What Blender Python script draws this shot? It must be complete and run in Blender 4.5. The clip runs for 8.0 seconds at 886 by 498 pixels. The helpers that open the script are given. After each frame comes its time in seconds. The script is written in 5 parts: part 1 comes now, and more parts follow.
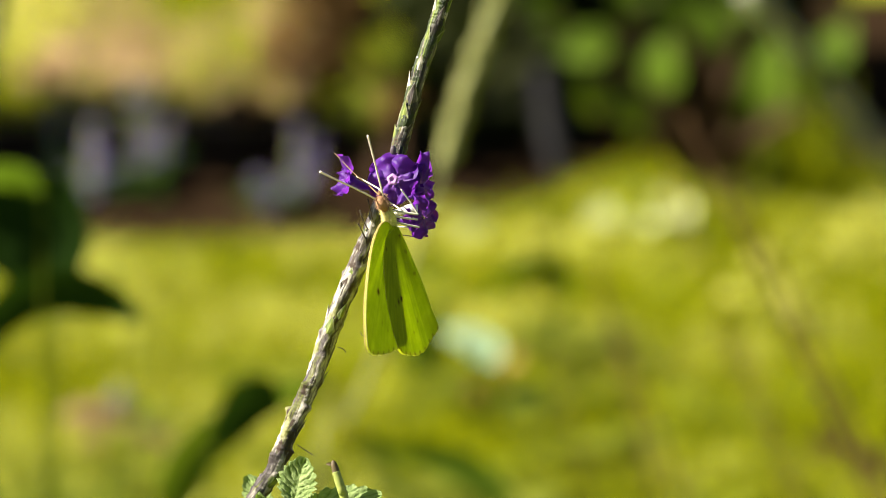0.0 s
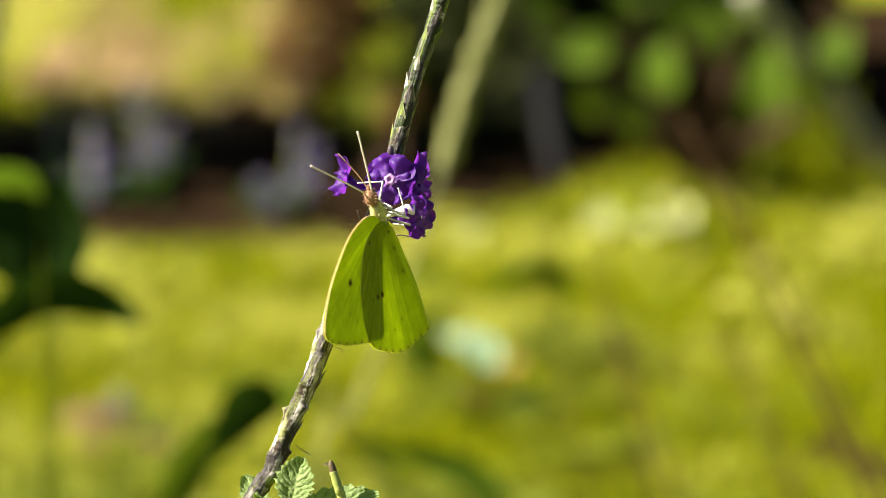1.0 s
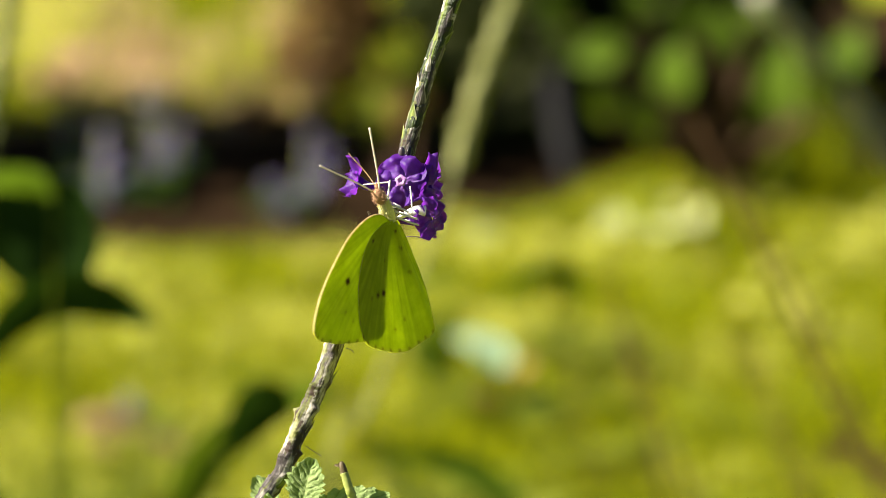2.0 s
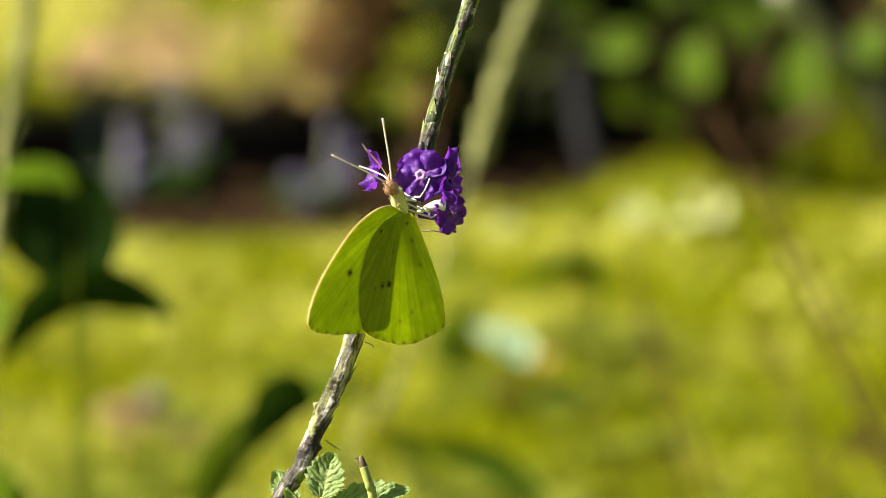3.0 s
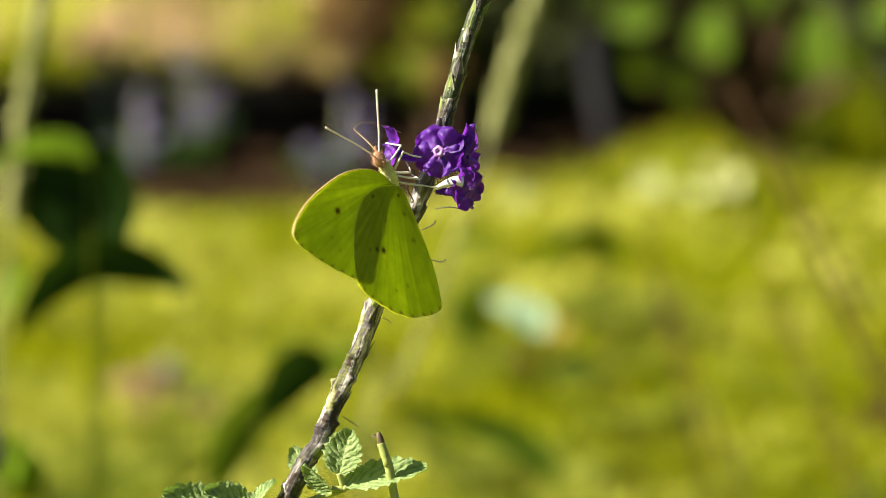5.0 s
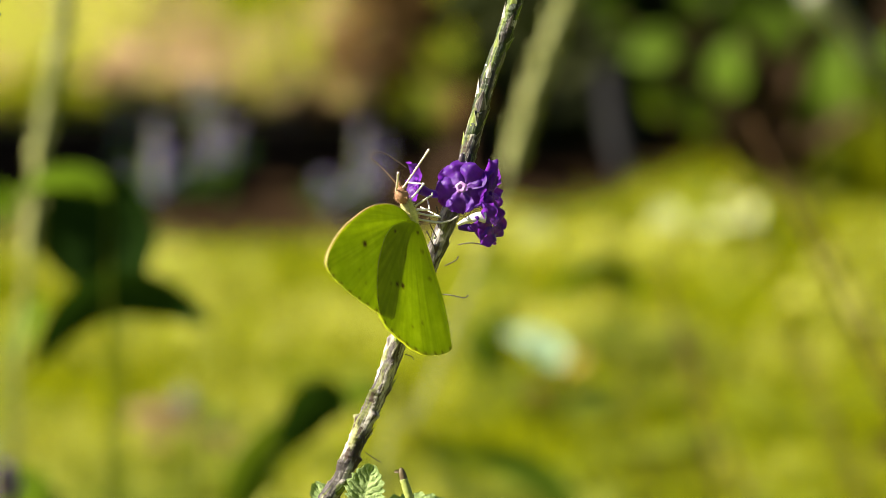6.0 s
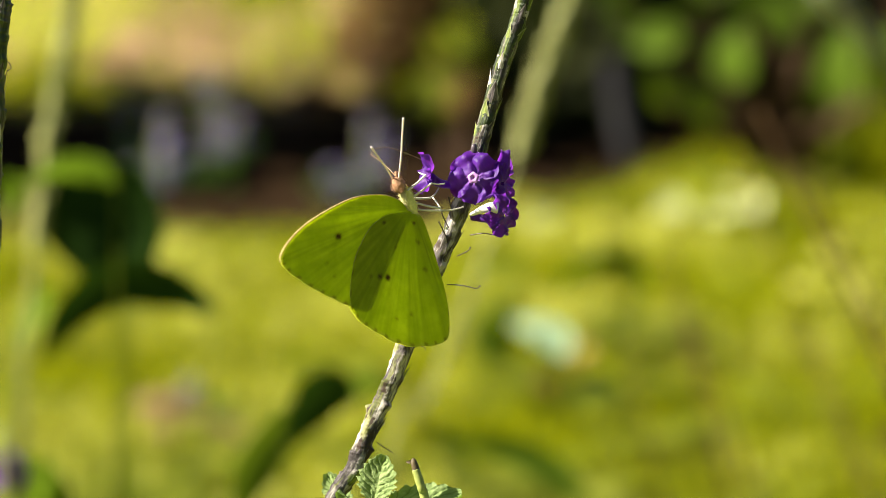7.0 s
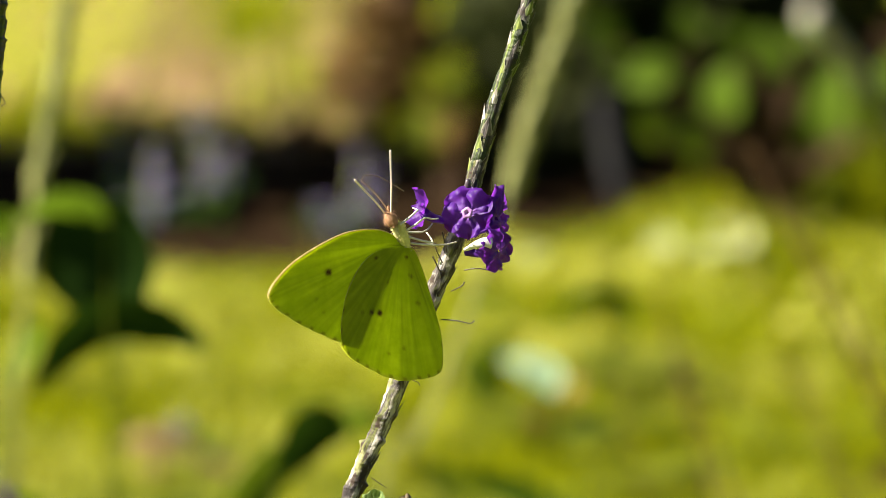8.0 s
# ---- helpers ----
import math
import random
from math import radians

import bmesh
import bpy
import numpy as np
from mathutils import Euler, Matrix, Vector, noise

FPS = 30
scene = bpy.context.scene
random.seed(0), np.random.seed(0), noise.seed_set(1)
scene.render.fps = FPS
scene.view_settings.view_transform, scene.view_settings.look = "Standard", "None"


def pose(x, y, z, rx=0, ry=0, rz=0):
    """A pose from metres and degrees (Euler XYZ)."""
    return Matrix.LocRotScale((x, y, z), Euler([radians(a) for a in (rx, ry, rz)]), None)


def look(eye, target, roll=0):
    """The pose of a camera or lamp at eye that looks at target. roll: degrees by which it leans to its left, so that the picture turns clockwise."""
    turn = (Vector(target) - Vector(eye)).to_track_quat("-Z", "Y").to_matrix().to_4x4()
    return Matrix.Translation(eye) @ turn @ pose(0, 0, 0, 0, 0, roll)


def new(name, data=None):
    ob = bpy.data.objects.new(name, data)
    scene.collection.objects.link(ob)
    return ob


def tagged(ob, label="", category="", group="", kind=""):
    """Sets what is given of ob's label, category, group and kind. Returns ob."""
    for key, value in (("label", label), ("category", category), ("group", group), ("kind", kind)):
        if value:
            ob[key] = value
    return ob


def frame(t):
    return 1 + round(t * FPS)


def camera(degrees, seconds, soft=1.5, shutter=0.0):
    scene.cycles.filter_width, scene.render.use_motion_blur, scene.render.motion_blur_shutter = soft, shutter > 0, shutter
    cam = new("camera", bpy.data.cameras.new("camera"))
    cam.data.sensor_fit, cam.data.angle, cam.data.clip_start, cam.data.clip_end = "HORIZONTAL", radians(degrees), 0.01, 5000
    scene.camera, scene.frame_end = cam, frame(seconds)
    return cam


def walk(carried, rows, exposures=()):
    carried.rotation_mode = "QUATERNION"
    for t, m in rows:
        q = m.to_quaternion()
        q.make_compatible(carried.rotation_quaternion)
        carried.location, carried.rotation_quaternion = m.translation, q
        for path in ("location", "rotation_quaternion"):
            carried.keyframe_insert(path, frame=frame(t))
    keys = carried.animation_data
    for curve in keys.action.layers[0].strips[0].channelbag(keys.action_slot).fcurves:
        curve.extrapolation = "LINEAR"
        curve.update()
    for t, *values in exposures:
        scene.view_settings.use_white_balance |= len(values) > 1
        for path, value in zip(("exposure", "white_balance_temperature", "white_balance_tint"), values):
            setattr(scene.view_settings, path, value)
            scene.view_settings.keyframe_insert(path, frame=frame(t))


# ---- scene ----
cam = camera(9.5, 8.0, soft=0.65)
cam.data.dof.use_dof = True
cam.data.dof.focus_distance = 1.118
cam.data.dof.aperture_fstop = 20.0

EYE = Vector((0.0, 0.0, 1.1))
TILT = radians(12)
RIGHT = Vector((1, 0, 0))
AHEAD = Vector((0, math.cos(TILT), -math.sin(TILT)))
UP = Vector((0, math.sin(TILT), math.cos(TILT)))
REACH = 1.123


def spot(x, z, y=0.0):
    """A place near the flower spike: millimetres to the right, up and away from the middle of the plane of focus."""
    return EYE + AHEAD * (REACH + y / 1000) + RIGHT * (x / 1000) + UP * (z / 1000)


def turned(x, y, z):
    """A direction given in the axes of the plane of focus."""
    return RIGHT * x + AHEAD * y + UP * z


FOCUS = Matrix((RIGHT, AHEAD, UP)).transposed().to_4x4()
FOCUS.translation = EYE + AHEAD * REACH

# seconds, then millimetres: where the lens stands beside EYE, and the point it aims at in the plane of focus
SHOT = (
    (0, 2.17, -1.94, 17.68, 0.18),
    (0.3, 2.61, -2.37, 18.81, 0.06),
    (0.5, 2.90, -2.65, 18.23, -1.28),
    (0.6, 2.90, -2.70, 17.98, -1.85),
    (0.9, 2.90, -2.85, 18.21, 0.06),
    (1, 2.90, -2.90, 18.23, 0.18),
    (1.5, 2.90, -3.49, 17.87, -0.09),
    (1.7, 2.98, -3.38, 17.26, 0.42),
    (2.8, 3.42, -2.76, 12.14, -0.60),
    (3, 3.50, -2.65, 11.76, -0.73),
    (3.1, 3.43, -2.62, 11.75, -0.11),
    (3.2, 3.36, -2.59, 11.75, -0.35),
    (3.3, 3.28, -2.57, 11.87, -0.95),
    (3.4, 3.21, -2.54, 12.58, -1.13),
    (3.5, 3.13, -2.51, 12.94, -1.54),
    (3.6, 3.40, -2.56, 13.89, -2.02),
    (3.7, 3.67, -2.62, 14.13, -2.85),
    (3.8, 3.94, -2.67, 13.77, -5.23),
    (3.9, 4.20, -2.72, 13.30, -6.90),
    (4, 4.47, -2.77, 13.04, -7.93),
    (4.2, 4.17, -2.47, 14.01, -7.73),
    (5.3, 2.48, -0.79, 5.10, -4.11),
    (5.5, 2.17, -0.49, 3.83, -2.19),
    (6, 1.20, -0.23, 3.28, 1.83),
    (6.5, 0.00, -0.00, -0.00, 0.00),
    (7, -0.49, 0.02, 0.73, -0.18),
    (7.5, -0.95, -0.35, 2.55, 2.65),
    (8, -1.44, -0.35, 2.01, 7.21),
)
walk(cam, [(t, look(EYE + RIGHT * a / 1000 + UP * b / 1000, spot(c, d))) for t, a, b, c, d in SHOT])

# ---- light ----
SUN = Vector((-0.80, -0.06, 0.60)).normalized()
world = bpy.data.worlds.new("world")
scene.world = world
world.use_nodes = True
sky = world.node_tree.nodes.new("ShaderNodeTexSky")
sky.sky_type = "NISHITA"
sky.sun_disc = False
sky.sun_elevation = math.asin(SUN.z)
sky.sun_rotation = math.atan2(SUN.x, SUN.y)
world.node_tree.links.new(sky.outputs[0], world.node_tree.nodes["Background"].inputs[0])
world.node_tree.nodes["Background"].inputs[1].default_value = 0.022
sun = new("sun", bpy.data.lights.new("sun", "SUN"))
sun.data.energy = 5.0
sun.data.angle = radians(0.5)
sun.data.color = (1.0, 0.92, 0.74)
sun.matrix_basis = look(SUN * 10, (0, 0, 0))
scene.view_settings.exposure = 2.04


# ---- materials ----
def mat(name, build):
    m = bpy.data.materials.new(name)
    m.use_nodes = True
    t = m.node_tree
    t.nodes.clear()
    out = t.nodes.new("ShaderNodeOutputMaterial")
    t.links.new(build(t), out.inputs[0])
    return m


def node(t, kind, ins=None, **props):
    n = t.nodes.new(kind)
    for k, v in props.items():
        setattr_plain(n, k, v)
    for k, v in (ins or {}).items():
        if hasattr(v, "is_output"):
            t.links.new(v, n.inputs[k])
        else:
            n.inputs[k].default_value = v
    return n


def setattr_plain(n, k, v):
    if k == "op":
        n.operation = v
    elif k == "attr":
        n.attribute_name = v
    elif k == "blend":
        n.blend_type = v
    elif k == "type":
        n.data_type = v


def ramp(t, fac, stops):
    n = t.nodes.new("ShaderNodeValToRGB")
    els = n.color_ramp.elements
    while len(els) < len(stops):
        els.new(0.5)
    for e, (p, c) in zip(els, stops):
        e.position, e.color = p, (*c, 1)
    t.links.new(fac, n.inputs[0])
    return n.outputs[0]


def coords(t, scale=(1, 1, 1)):
    tc = t.nodes.new("ShaderNodeTexCoord")
    m = node(t, "ShaderNodeMapping", {0: tc.outputs["Object"], 3: scale})
    return m.outputs[0]


def grain(t, scale, detail=4.0, stretch=(1, 1, 1), rough=0.6):
    return node(t, "ShaderNodeTexNoise", {"Vector": coords(t, stretch), "Scale": scale, "Detail": detail, "Roughness": rough}).outputs[0]


def mixc(t, fac, a, b):
    n = t.nodes.new("ShaderNodeMix")
    n.data_type = "RGBA"
    for i, v in ((0, fac), (6, a), (7, b)):
        if hasattr(v, "is_output"):
            t.links.new(v, n.inputs[i])
        else:
            n.inputs[i].default_value = v if i == 0 else (*v, 1)
    return n.outputs[2]


def bumped(t, height, strength, distance):
    return node(t, "ShaderNodeBump", {"Height": height, "Strength": strength, "Distance": distance}).outputs[0]


def island(t):
    return t.nodes.new("ShaderNodeNewGeometry").outputs["Random Per Island"]


def each(t):
    return t.nodes.new("ShaderNodeObjectInfo").outputs["Random"]


def glossy(t, colour, rough, normal=None, metal=0.0, spec=0.5, sheen=0.0):
    ins = {"Roughness": rough, "Metallic": metal, "Specular IOR Level": spec}
    n = node(t, "ShaderNodeBsdfPrincipled", ins)
    if hasattr(colour, "is_output"):
        t.links.new(colour, n.inputs["Base Color"])
    else:
        n.inputs["Base Color"].default_value = (*colour, 1)
    if normal is not None:
        t.links.new(normal, n.inputs["Normal"])
    if sheen:
        n.inputs["Sheen Weight"].default_value = sheen
    return n.outputs[0]


def thin(t, front, through_colour, share, rough=0.5, normal=None, spec=0.4):
    """A thin leaf, petal or wing: light is partly thrown back and partly let through."""
    a = glossy(t, front, rough, normal, spec=spec)
    b = t.nodes.new("ShaderNodeBsdfTranslucent")
    if hasattr(through_colour, "is_output"):
        t.links.new(through_colour, b.inputs[0])
    else:
        b.inputs[0].default_value = (*through_colour, 1)
    return node(t, "ShaderNodeMixShader", {0: share, 1: a, 2: b.outputs[0]}).outputs[0]


def leafy(name, dark, light, lit, share=0.45, rough=0.45, scale=60, spec=0.4, span=(0.25, 0.75)):
    def build(t):
        k = node(t, "ShaderNodeMath", {0: island(t), 1: grain(t, scale)}, op="ADD").outputs[0]
        k = node(t, "ShaderNodeMath", {0: k, 1: 0.5}, op="MULTIPLY").outputs[0]
        front = ramp(t, k, ((span[0], dark), (span[1], light)))
        back = ramp(t, k, ((span[0], [c * 0.45 for c in lit]), (span[1], lit)))
        return thin(t, front, back, share, rough, bumped(t, grain(t, scale * 8), 0.25, 0.002), spec)
    return mat(name, build)


def solid(name, a, b, scale, rough, bump=0.3, depth=0.001, stretch=(1, 1, 1), spec=0.4):
    def build(t):
        g = grain(t, scale, 6, stretch)
        return glossy(t, ramp(t, g, ((0.32, a), (0.68, b))), rough, bumped(t, grain(t, scale * 3, 4, stretch), bump, depth), spec=spec)
    return mat(name, build)


def build_ground(t):
    g = grain(t, 1.7, 8)
    f = grain(t, 40, 6)
    k = node(t, "ShaderNodeMath", {0: g, 1: f}, op="ADD").outputs[0]
    k = node(t, "ShaderNodeMath", {0: k, 1: 0.5}, op="MULTIPLY").outputs[0]
    c = ramp(t, k, ((0.36, (0.05, 0.045, 0.014)), (0.48, (0.11, 0.13, 0.007)), (0.62, (0.18, 0.20, 0.010))))
    return glossy(t, c, 0.9, bumped(t, f, 0.5, 0.004), spec=0.05)


def flowing(t, scale, stretch, detail=5.0):
    """Noise that runs along a stem."""
    v = node(t, "ShaderNodeAttribute", attr="flow").outputs["Vector"]
    m = node(t, "ShaderNodeMapping", {0: v, 3: (1, 1, stretch)}).outputs[0]
    return node(t, "ShaderNodeTexNoise", {"Vector": m, "Scale": scale, "Detail": detail, "Roughness": 0.6}).outputs[0]


def build_stem(t, live_from=0.57):
    """Dry grey-mauve bark of the spike, with straw and live green showing between."""
    streak = flowing(t, 1150, 0.22, 7)
    blotch = flowing(t, 330, 0.40, 4)
    patch = flowing(t, 230, 0.5, 4)
    band = flowing(t, 300, 0.7, 5)
    bark = ramp(t, blotch, ((0.38, (0.024, 0.019, 0.020)), (0.47, (0.085, 0.073, 0.075)), (0.57, (0.33, 0.305, 0.28))))
    live = ramp(t, blotch, ((0.34, (0.045, 0.052, 0.013)), (0.50, (0.11, 0.115, 0.038)), (0.66, (0.25, 0.24, 0.12))))
    k = ramp(t, patch, ((live_from - 0.04, (0, 0, 0)), (live_from + 0.04, (1, 1, 1))))
    c = mixc(t, k, bark, live)
    crack = ramp(t, streak, ((0.36, (0.85, 0.85, 0.85)), (0.46, (0, 0, 0))))
    c = mixc(t, crack, c, (0.022, 0.016, 0.015))
    scar = ramp(t, band, ((0.56, (0, 0, 0)), (0.61, (1, 1, 1))))
    c = mixc(t, scar, c, (0.040, 0.026, 0.020))
    return glossy(t, c, 0.65, bumped(t, streak, 0.5, 0.0003), spec=0.2)


def build_green_stem(t):
    """The live upper spike: dark green skin with grey dry streaks."""
    streak = flowing(t, 900, 0.10)
    patch = flowing(t, 260, 0.6, 3)
    skin = ramp(t, streak, ((0.34, (0.006, 0.010, 0.003)), (0.52, (0.020, 0.034, 0.006)), (0.68, (0.11, 0.15, 0.02))))
    dry = ramp(t, streak, ((0.36, (0.008, 0.006, 0.007)), (0.55, (0.05, 0.042, 0.042)), (0.72, (0.20, 0.18, 0.16))))
    k = ramp(t, patch, ((0.50, (0, 0, 0)), (0.58, (1, 1, 1))))
    return glossy(t, mixc(t, k, skin, dry), 0.55, bumped(t, streak, 0.8, 0.0006), spec=0.3)


def build_bract(t):
    """A scale of the spike: straw-white, mauve-brown or still green, with a pale dry margin; shade between scales is
    painted dark at its foot.
    """
    v = node(t, "ShaderNodeAttribute", attr="tint")
    along = node(t, "ShaderNodeSeparateColor", {0: v.outputs[0]}).outputs
    streak = grain(t, 1500, 5, (1, 1, 0.12))
    own = each(t)
    pale = ramp(t, streak, ((0.36, (0.07, 0.058, 0.055)), (0.52, (0.24, 0.215, 0.195)), (0.68, (0.56, 0.53, 0.47))))
    dark = ramp(t, streak, ((0.40, (0.008, 0.006, 0.007)), (0.55, (0.055, 0.043, 0.045)), (0.72, (0.28, 0.25, 0.23))))
    live = ramp(t, streak, ((0.32, (0.020, 0.034, 0.006)), (0.52, (0.085, 0.12, 0.014)), (0.70, (0.24, 0.28, 0.06))))
    c = mixc(t, ramp(t, own, ((0.46, (0, 0, 0)), (0.52, (1, 1, 1)))), dark, pale)
    c = mixc(t, ramp(t, own, ((0.72, (0, 0, 0)), (0.76, (1, 1, 1)))), c, live)
    c = mixc(t, along[2], c, (0.30, 0.28, 0.22))
    c = mixc(t, along[1], c, (0.012, 0.012, 0.007))
    c = mixc(t, along[0], c, (0.085, 0.055, 0.055))
    return glossy(t, c, 0.55, bumped(t, streak, 0.6, 0.0005), spec=0.3)


def build_petal(t):
    v = node(t, "ShaderNodeAttribute", attr="tint")
    along = node(t, "ShaderNodeSeparateColor", {0: v.outputs[0]}).outputs
    g = grain(t, 700, 5)
    deep = ramp(t, g, ((0.3, (0.040, 0.005, 0.15)), (0.7, (0.115, 0.018, 0.31))))
    c = mixc(t, along[0], deep, (0.45, 0.22, 0.66))
    back = mixc(t, along[0], (0.21, 0.027, 0.48), (0.55, 0.25, 0.7))
    return thin(t, c, back, 0.45, 0.5, bumped(t, g, 0.5, 0.0005), 0.3)


def wing_marks(t):
    v = node(t, "ShaderNodeAttribute", attr="tint")
    return node(t, "ShaderNodeSeparateColor", {0: v.outputs[0]}).outputs


def scales(t):
    """Fine relief of a wing: powdery scales over shallow wrinkles."""
    fine = grain(t, 2600, 3)
    wrinkle = grain(t, 420, 4)
    k = node(t, "ShaderNodeMath", {0: wrinkle, 1: 1.0}, op="MULTIPLY").outputs[0]
    k = node(t, "ShaderNodeMath", {0: k, 1: fine}, op="ADD").outputs[0]
    return bumped(t, k, 0.30, 0.0003)


def build_wing_under(t):
    """The outer side that shows when the wings are shut: deep yellow-green with brown spots."""
    mark = wing_marks(t)
    g = grain(t, 330, 6)
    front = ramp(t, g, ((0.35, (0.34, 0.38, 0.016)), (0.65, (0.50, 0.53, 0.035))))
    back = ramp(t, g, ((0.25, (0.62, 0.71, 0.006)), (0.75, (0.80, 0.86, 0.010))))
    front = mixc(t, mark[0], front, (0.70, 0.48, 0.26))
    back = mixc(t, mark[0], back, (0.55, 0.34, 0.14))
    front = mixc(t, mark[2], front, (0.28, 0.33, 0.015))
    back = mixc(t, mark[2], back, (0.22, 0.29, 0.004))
    front = mixc(t, mark[1], front, (0.10, 0.03, 0.02))
    back = mixc(t, mark[1], back, (0.08, 0.025, 0.015))
    return thin(t, front, back, 0.64, 0.7, scales(t), 0.04)


def build_wing_upper(t):
    """The inner side that shows when the wings open: pale lemon, almost white in the sun."""
    mark = wing_marks(t)
    g = grain(t, 330, 6)
    front = ramp(t, g, ((0.35, (0.82, 0.85, 0.27)), (0.65, (0.92, 0.92, 0.42))))
    front = mixc(t, mark[2], front, (0.58, 0.60, 0.10))
    front = mixc(t, mark[0], front, (0.85, 0.72, 0.45))
    return thin(t, front, (0.84, 0.90, 0.11), 0.52, 0.6, scales(t), 0.2)


def build_rugose(t):
    v = node(t, "ShaderNodeAttribute", attr="tint")
    mark = node(t, "ShaderNodeSeparateColor", {0: v.outputs[0]}).outputs
    g = grain(t, 900, 5)
    c = ramp(t, g, ((0.3, (0.12, 0.19, 0.05)), (0.7, (0.29, 0.37, 0.16))))
    c = mixc(t, mark[0], c, (0.05, 0.09, 0.022))
    c = mixc(t, mark[1], c, (0.27, 0.34, 0.14))
    return thin(t, c, (0.20, 0.32, 0.03), 0.25, 0.7, bumped(t, g, 0.9, 0.0009), 0.15)


GROUND = mat("lawn soil", build_ground)
STEM = mat("dry spike", build_stem)
GREEN_STEM = mat("green spike", build_green_stem)
BRACT = mat("dry bract", build_bract)
PETAL = mat("violet petal", build_petal)
WING_UNDER = mat("sulphur wing underside", build_wing_under)
WING_UPPER = mat("lemon wing upperside", build_wing_upper)
RUGOSE = mat("rugose leaf", build_rugose)
GRASS = leafy("grass", (0.06, 0.08, 0.003), (0.26, 0.285, 0.005), (0.45, 0.49, 0.003), 0.45, 0.6, 9, 0.03, (0.38, 0.62))
# Very pale leaf colour that paints bright highlights onto the lawn.
HIGHLIGHT_LEAF = leafy("painted-highlight leaf", (0.34, 0.37, 0.15), (0.48, 0.50, 0.24), (0.5, 0.52, 0.2), 0.3, 0.5, 3, 0.3)
STRAW = leafy("straw", (0.34, 0.25, 0.11), (0.55, 0.42, 0.22), (0.6, 0.45, 0.2), 0.35, 0.7, 3, 0.05)
RUSSET = leafy("russet leaf", (0.045, 0.029, 0.011), (0.11, 0.062, 0.022), (0.17, 0.10, 0.03), 0.3, 0.7, 60, 0.03)
# Colour of dry grass; its paleness also paints highlights on the lawn.
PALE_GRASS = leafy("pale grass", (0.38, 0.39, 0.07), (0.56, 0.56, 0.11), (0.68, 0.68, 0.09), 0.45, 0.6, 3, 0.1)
FOLIAGE = leafy("foliage", (0.035, 0.075, 0.012), (0.07, 0.13, 0.02), (0.13, 0.24, 0.02))
LIME = leafy("lime foliage", (0.15, 0.19, 0.02), (0.28, 0.31, 0.02), (0.50, 0.53, 0.015), spec=0.12)
OLIVE = leafy("olive leaf", (0.07, 0.10, 0.008), (0.15, 0.17, 0.014), (0.30, 0.33, 0.015), 0.4, 0.55, 40, 0.08)
MID_LEAF = leafy("mid green leaf", (0.050, 0.092, 0.007), (0.105, 0.150, 0.013), (0.18, 0.26, 0.012), 0.4, 0.6, 40, 0.04)
# Shade on the drooping weed leaves is painted into this dark green.
DARK_LEAF = leafy("dark leaf", (0.010, 0.024, 0.004), (0.020, 0.044, 0.006), (0.05, 0.11, 0.01), 0.12, 0.75, 60, 0.02)
FRESH_LEAF = leafy("fresh green leaf", (0.060, 0.105, 0.004), (0.115, 0.175, 0.006), (0.17, 0.27, 0.008), 0.4, 0.55, 40, 0.05)
BROWN_LEAF = leafy("dry brown leaf", (0.030, 0.016, 0.007), (0.075, 0.042, 0.018), (0.12, 0.06, 0.02), 0.2, 0.7, 60, 0.03)
# Near-black leaf colour paints the shade inside the hedge.
SHADED_HEDGE_LEAF = leafy("hedge leaf with painted shade", (0.013, 0.017, 0.005), (0.032, 0.036, 0.012), (0.06, 0.09, 0.012), 0.15, 0.6, 60, 0.05)
# Pale mint base colour paints the sky's sheen on the leaf.
SKY_SHEEN_LEAF = leafy("glossy leaf", (0.52, 0.75, 0.52), (0.62, 0.84, 0.62), (0.30, 0.45, 0.2), 0.2, 0.35, 40, 1.0)
LAVENDER = leafy("lavender bloom", (0.115, 0.085, 0.25), (0.25, 0.20, 0.42), (0.23, 0.17, 0.42), 0.35, 0.6)
VIOLET = leafy("violet bloom", (0.16, 0.03, 0.38), (0.28, 0.07, 0.58), (0.3, 0.06, 0.6), 0.35, 0.7, 60, 0.05)
ORANGE = leafy("orange dead leaf", (0.24, 0.12, 0.02), (0.36, 0.19, 0.04), (0.6, 0.3, 0.05), 0.35, 0.6)
TAN = leafy("tan dead leaf", (0.20, 0.12, 0.06), (0.27, 0.17, 0.09), (0.55, 0.35, 0.2), 0.3, 0.7)
# Soil kept this dark so that its colour carries part of the shade.
SHADED_SOIL = solid("soil with painted shade", (0.011, 0.007, 0.004), (0.027, 0.016, 0.009), 30, 0.95, 0.5, 0.004, spec=0.0)
PALE_BARK = solid("pale bark", (0.20, 0.19, 0.15), (0.36, 0.34, 0.28), 50, 0.8, 0.5, 0.002, (1, 1, 0.2), 0.2)
EARTH = solid("dry earth", (0.10, 0.083, 0.028), (0.185, 0.145, 0.062), 9, 0.95, 0.5, 0.003, spec=0.1)
WOOD = solid("brown bark", (0.038, 0.021, 0.011), (0.08, 0.045, 0.022), 60, 0.85, 0.6, 0.002, (1, 1, 0.2), 0.2)
# Bark lowered almost to black, which paints the hedge's shade onto the stump.
SHADED_GREY_WOOD = solid("grey bark with painted shade", (0.005, 0.005, 0.006), (0.012, 0.011, 0.014), 50, 0.85, 0.5, 0.002, (1, 1, 0.2), 0.2)
SHOOT = solid("green shoot", (0.16, 0.21, 0.04), (0.32, 0.34, 0.10), 500, 0.5, 0.3, 0.0003)
SHOOT_TIP = solid("brown shoot tip", (0.045, 0.030, 0.012), (0.10, 0.070, 0.030), 700, 0.6, 0.3, 0.0003)
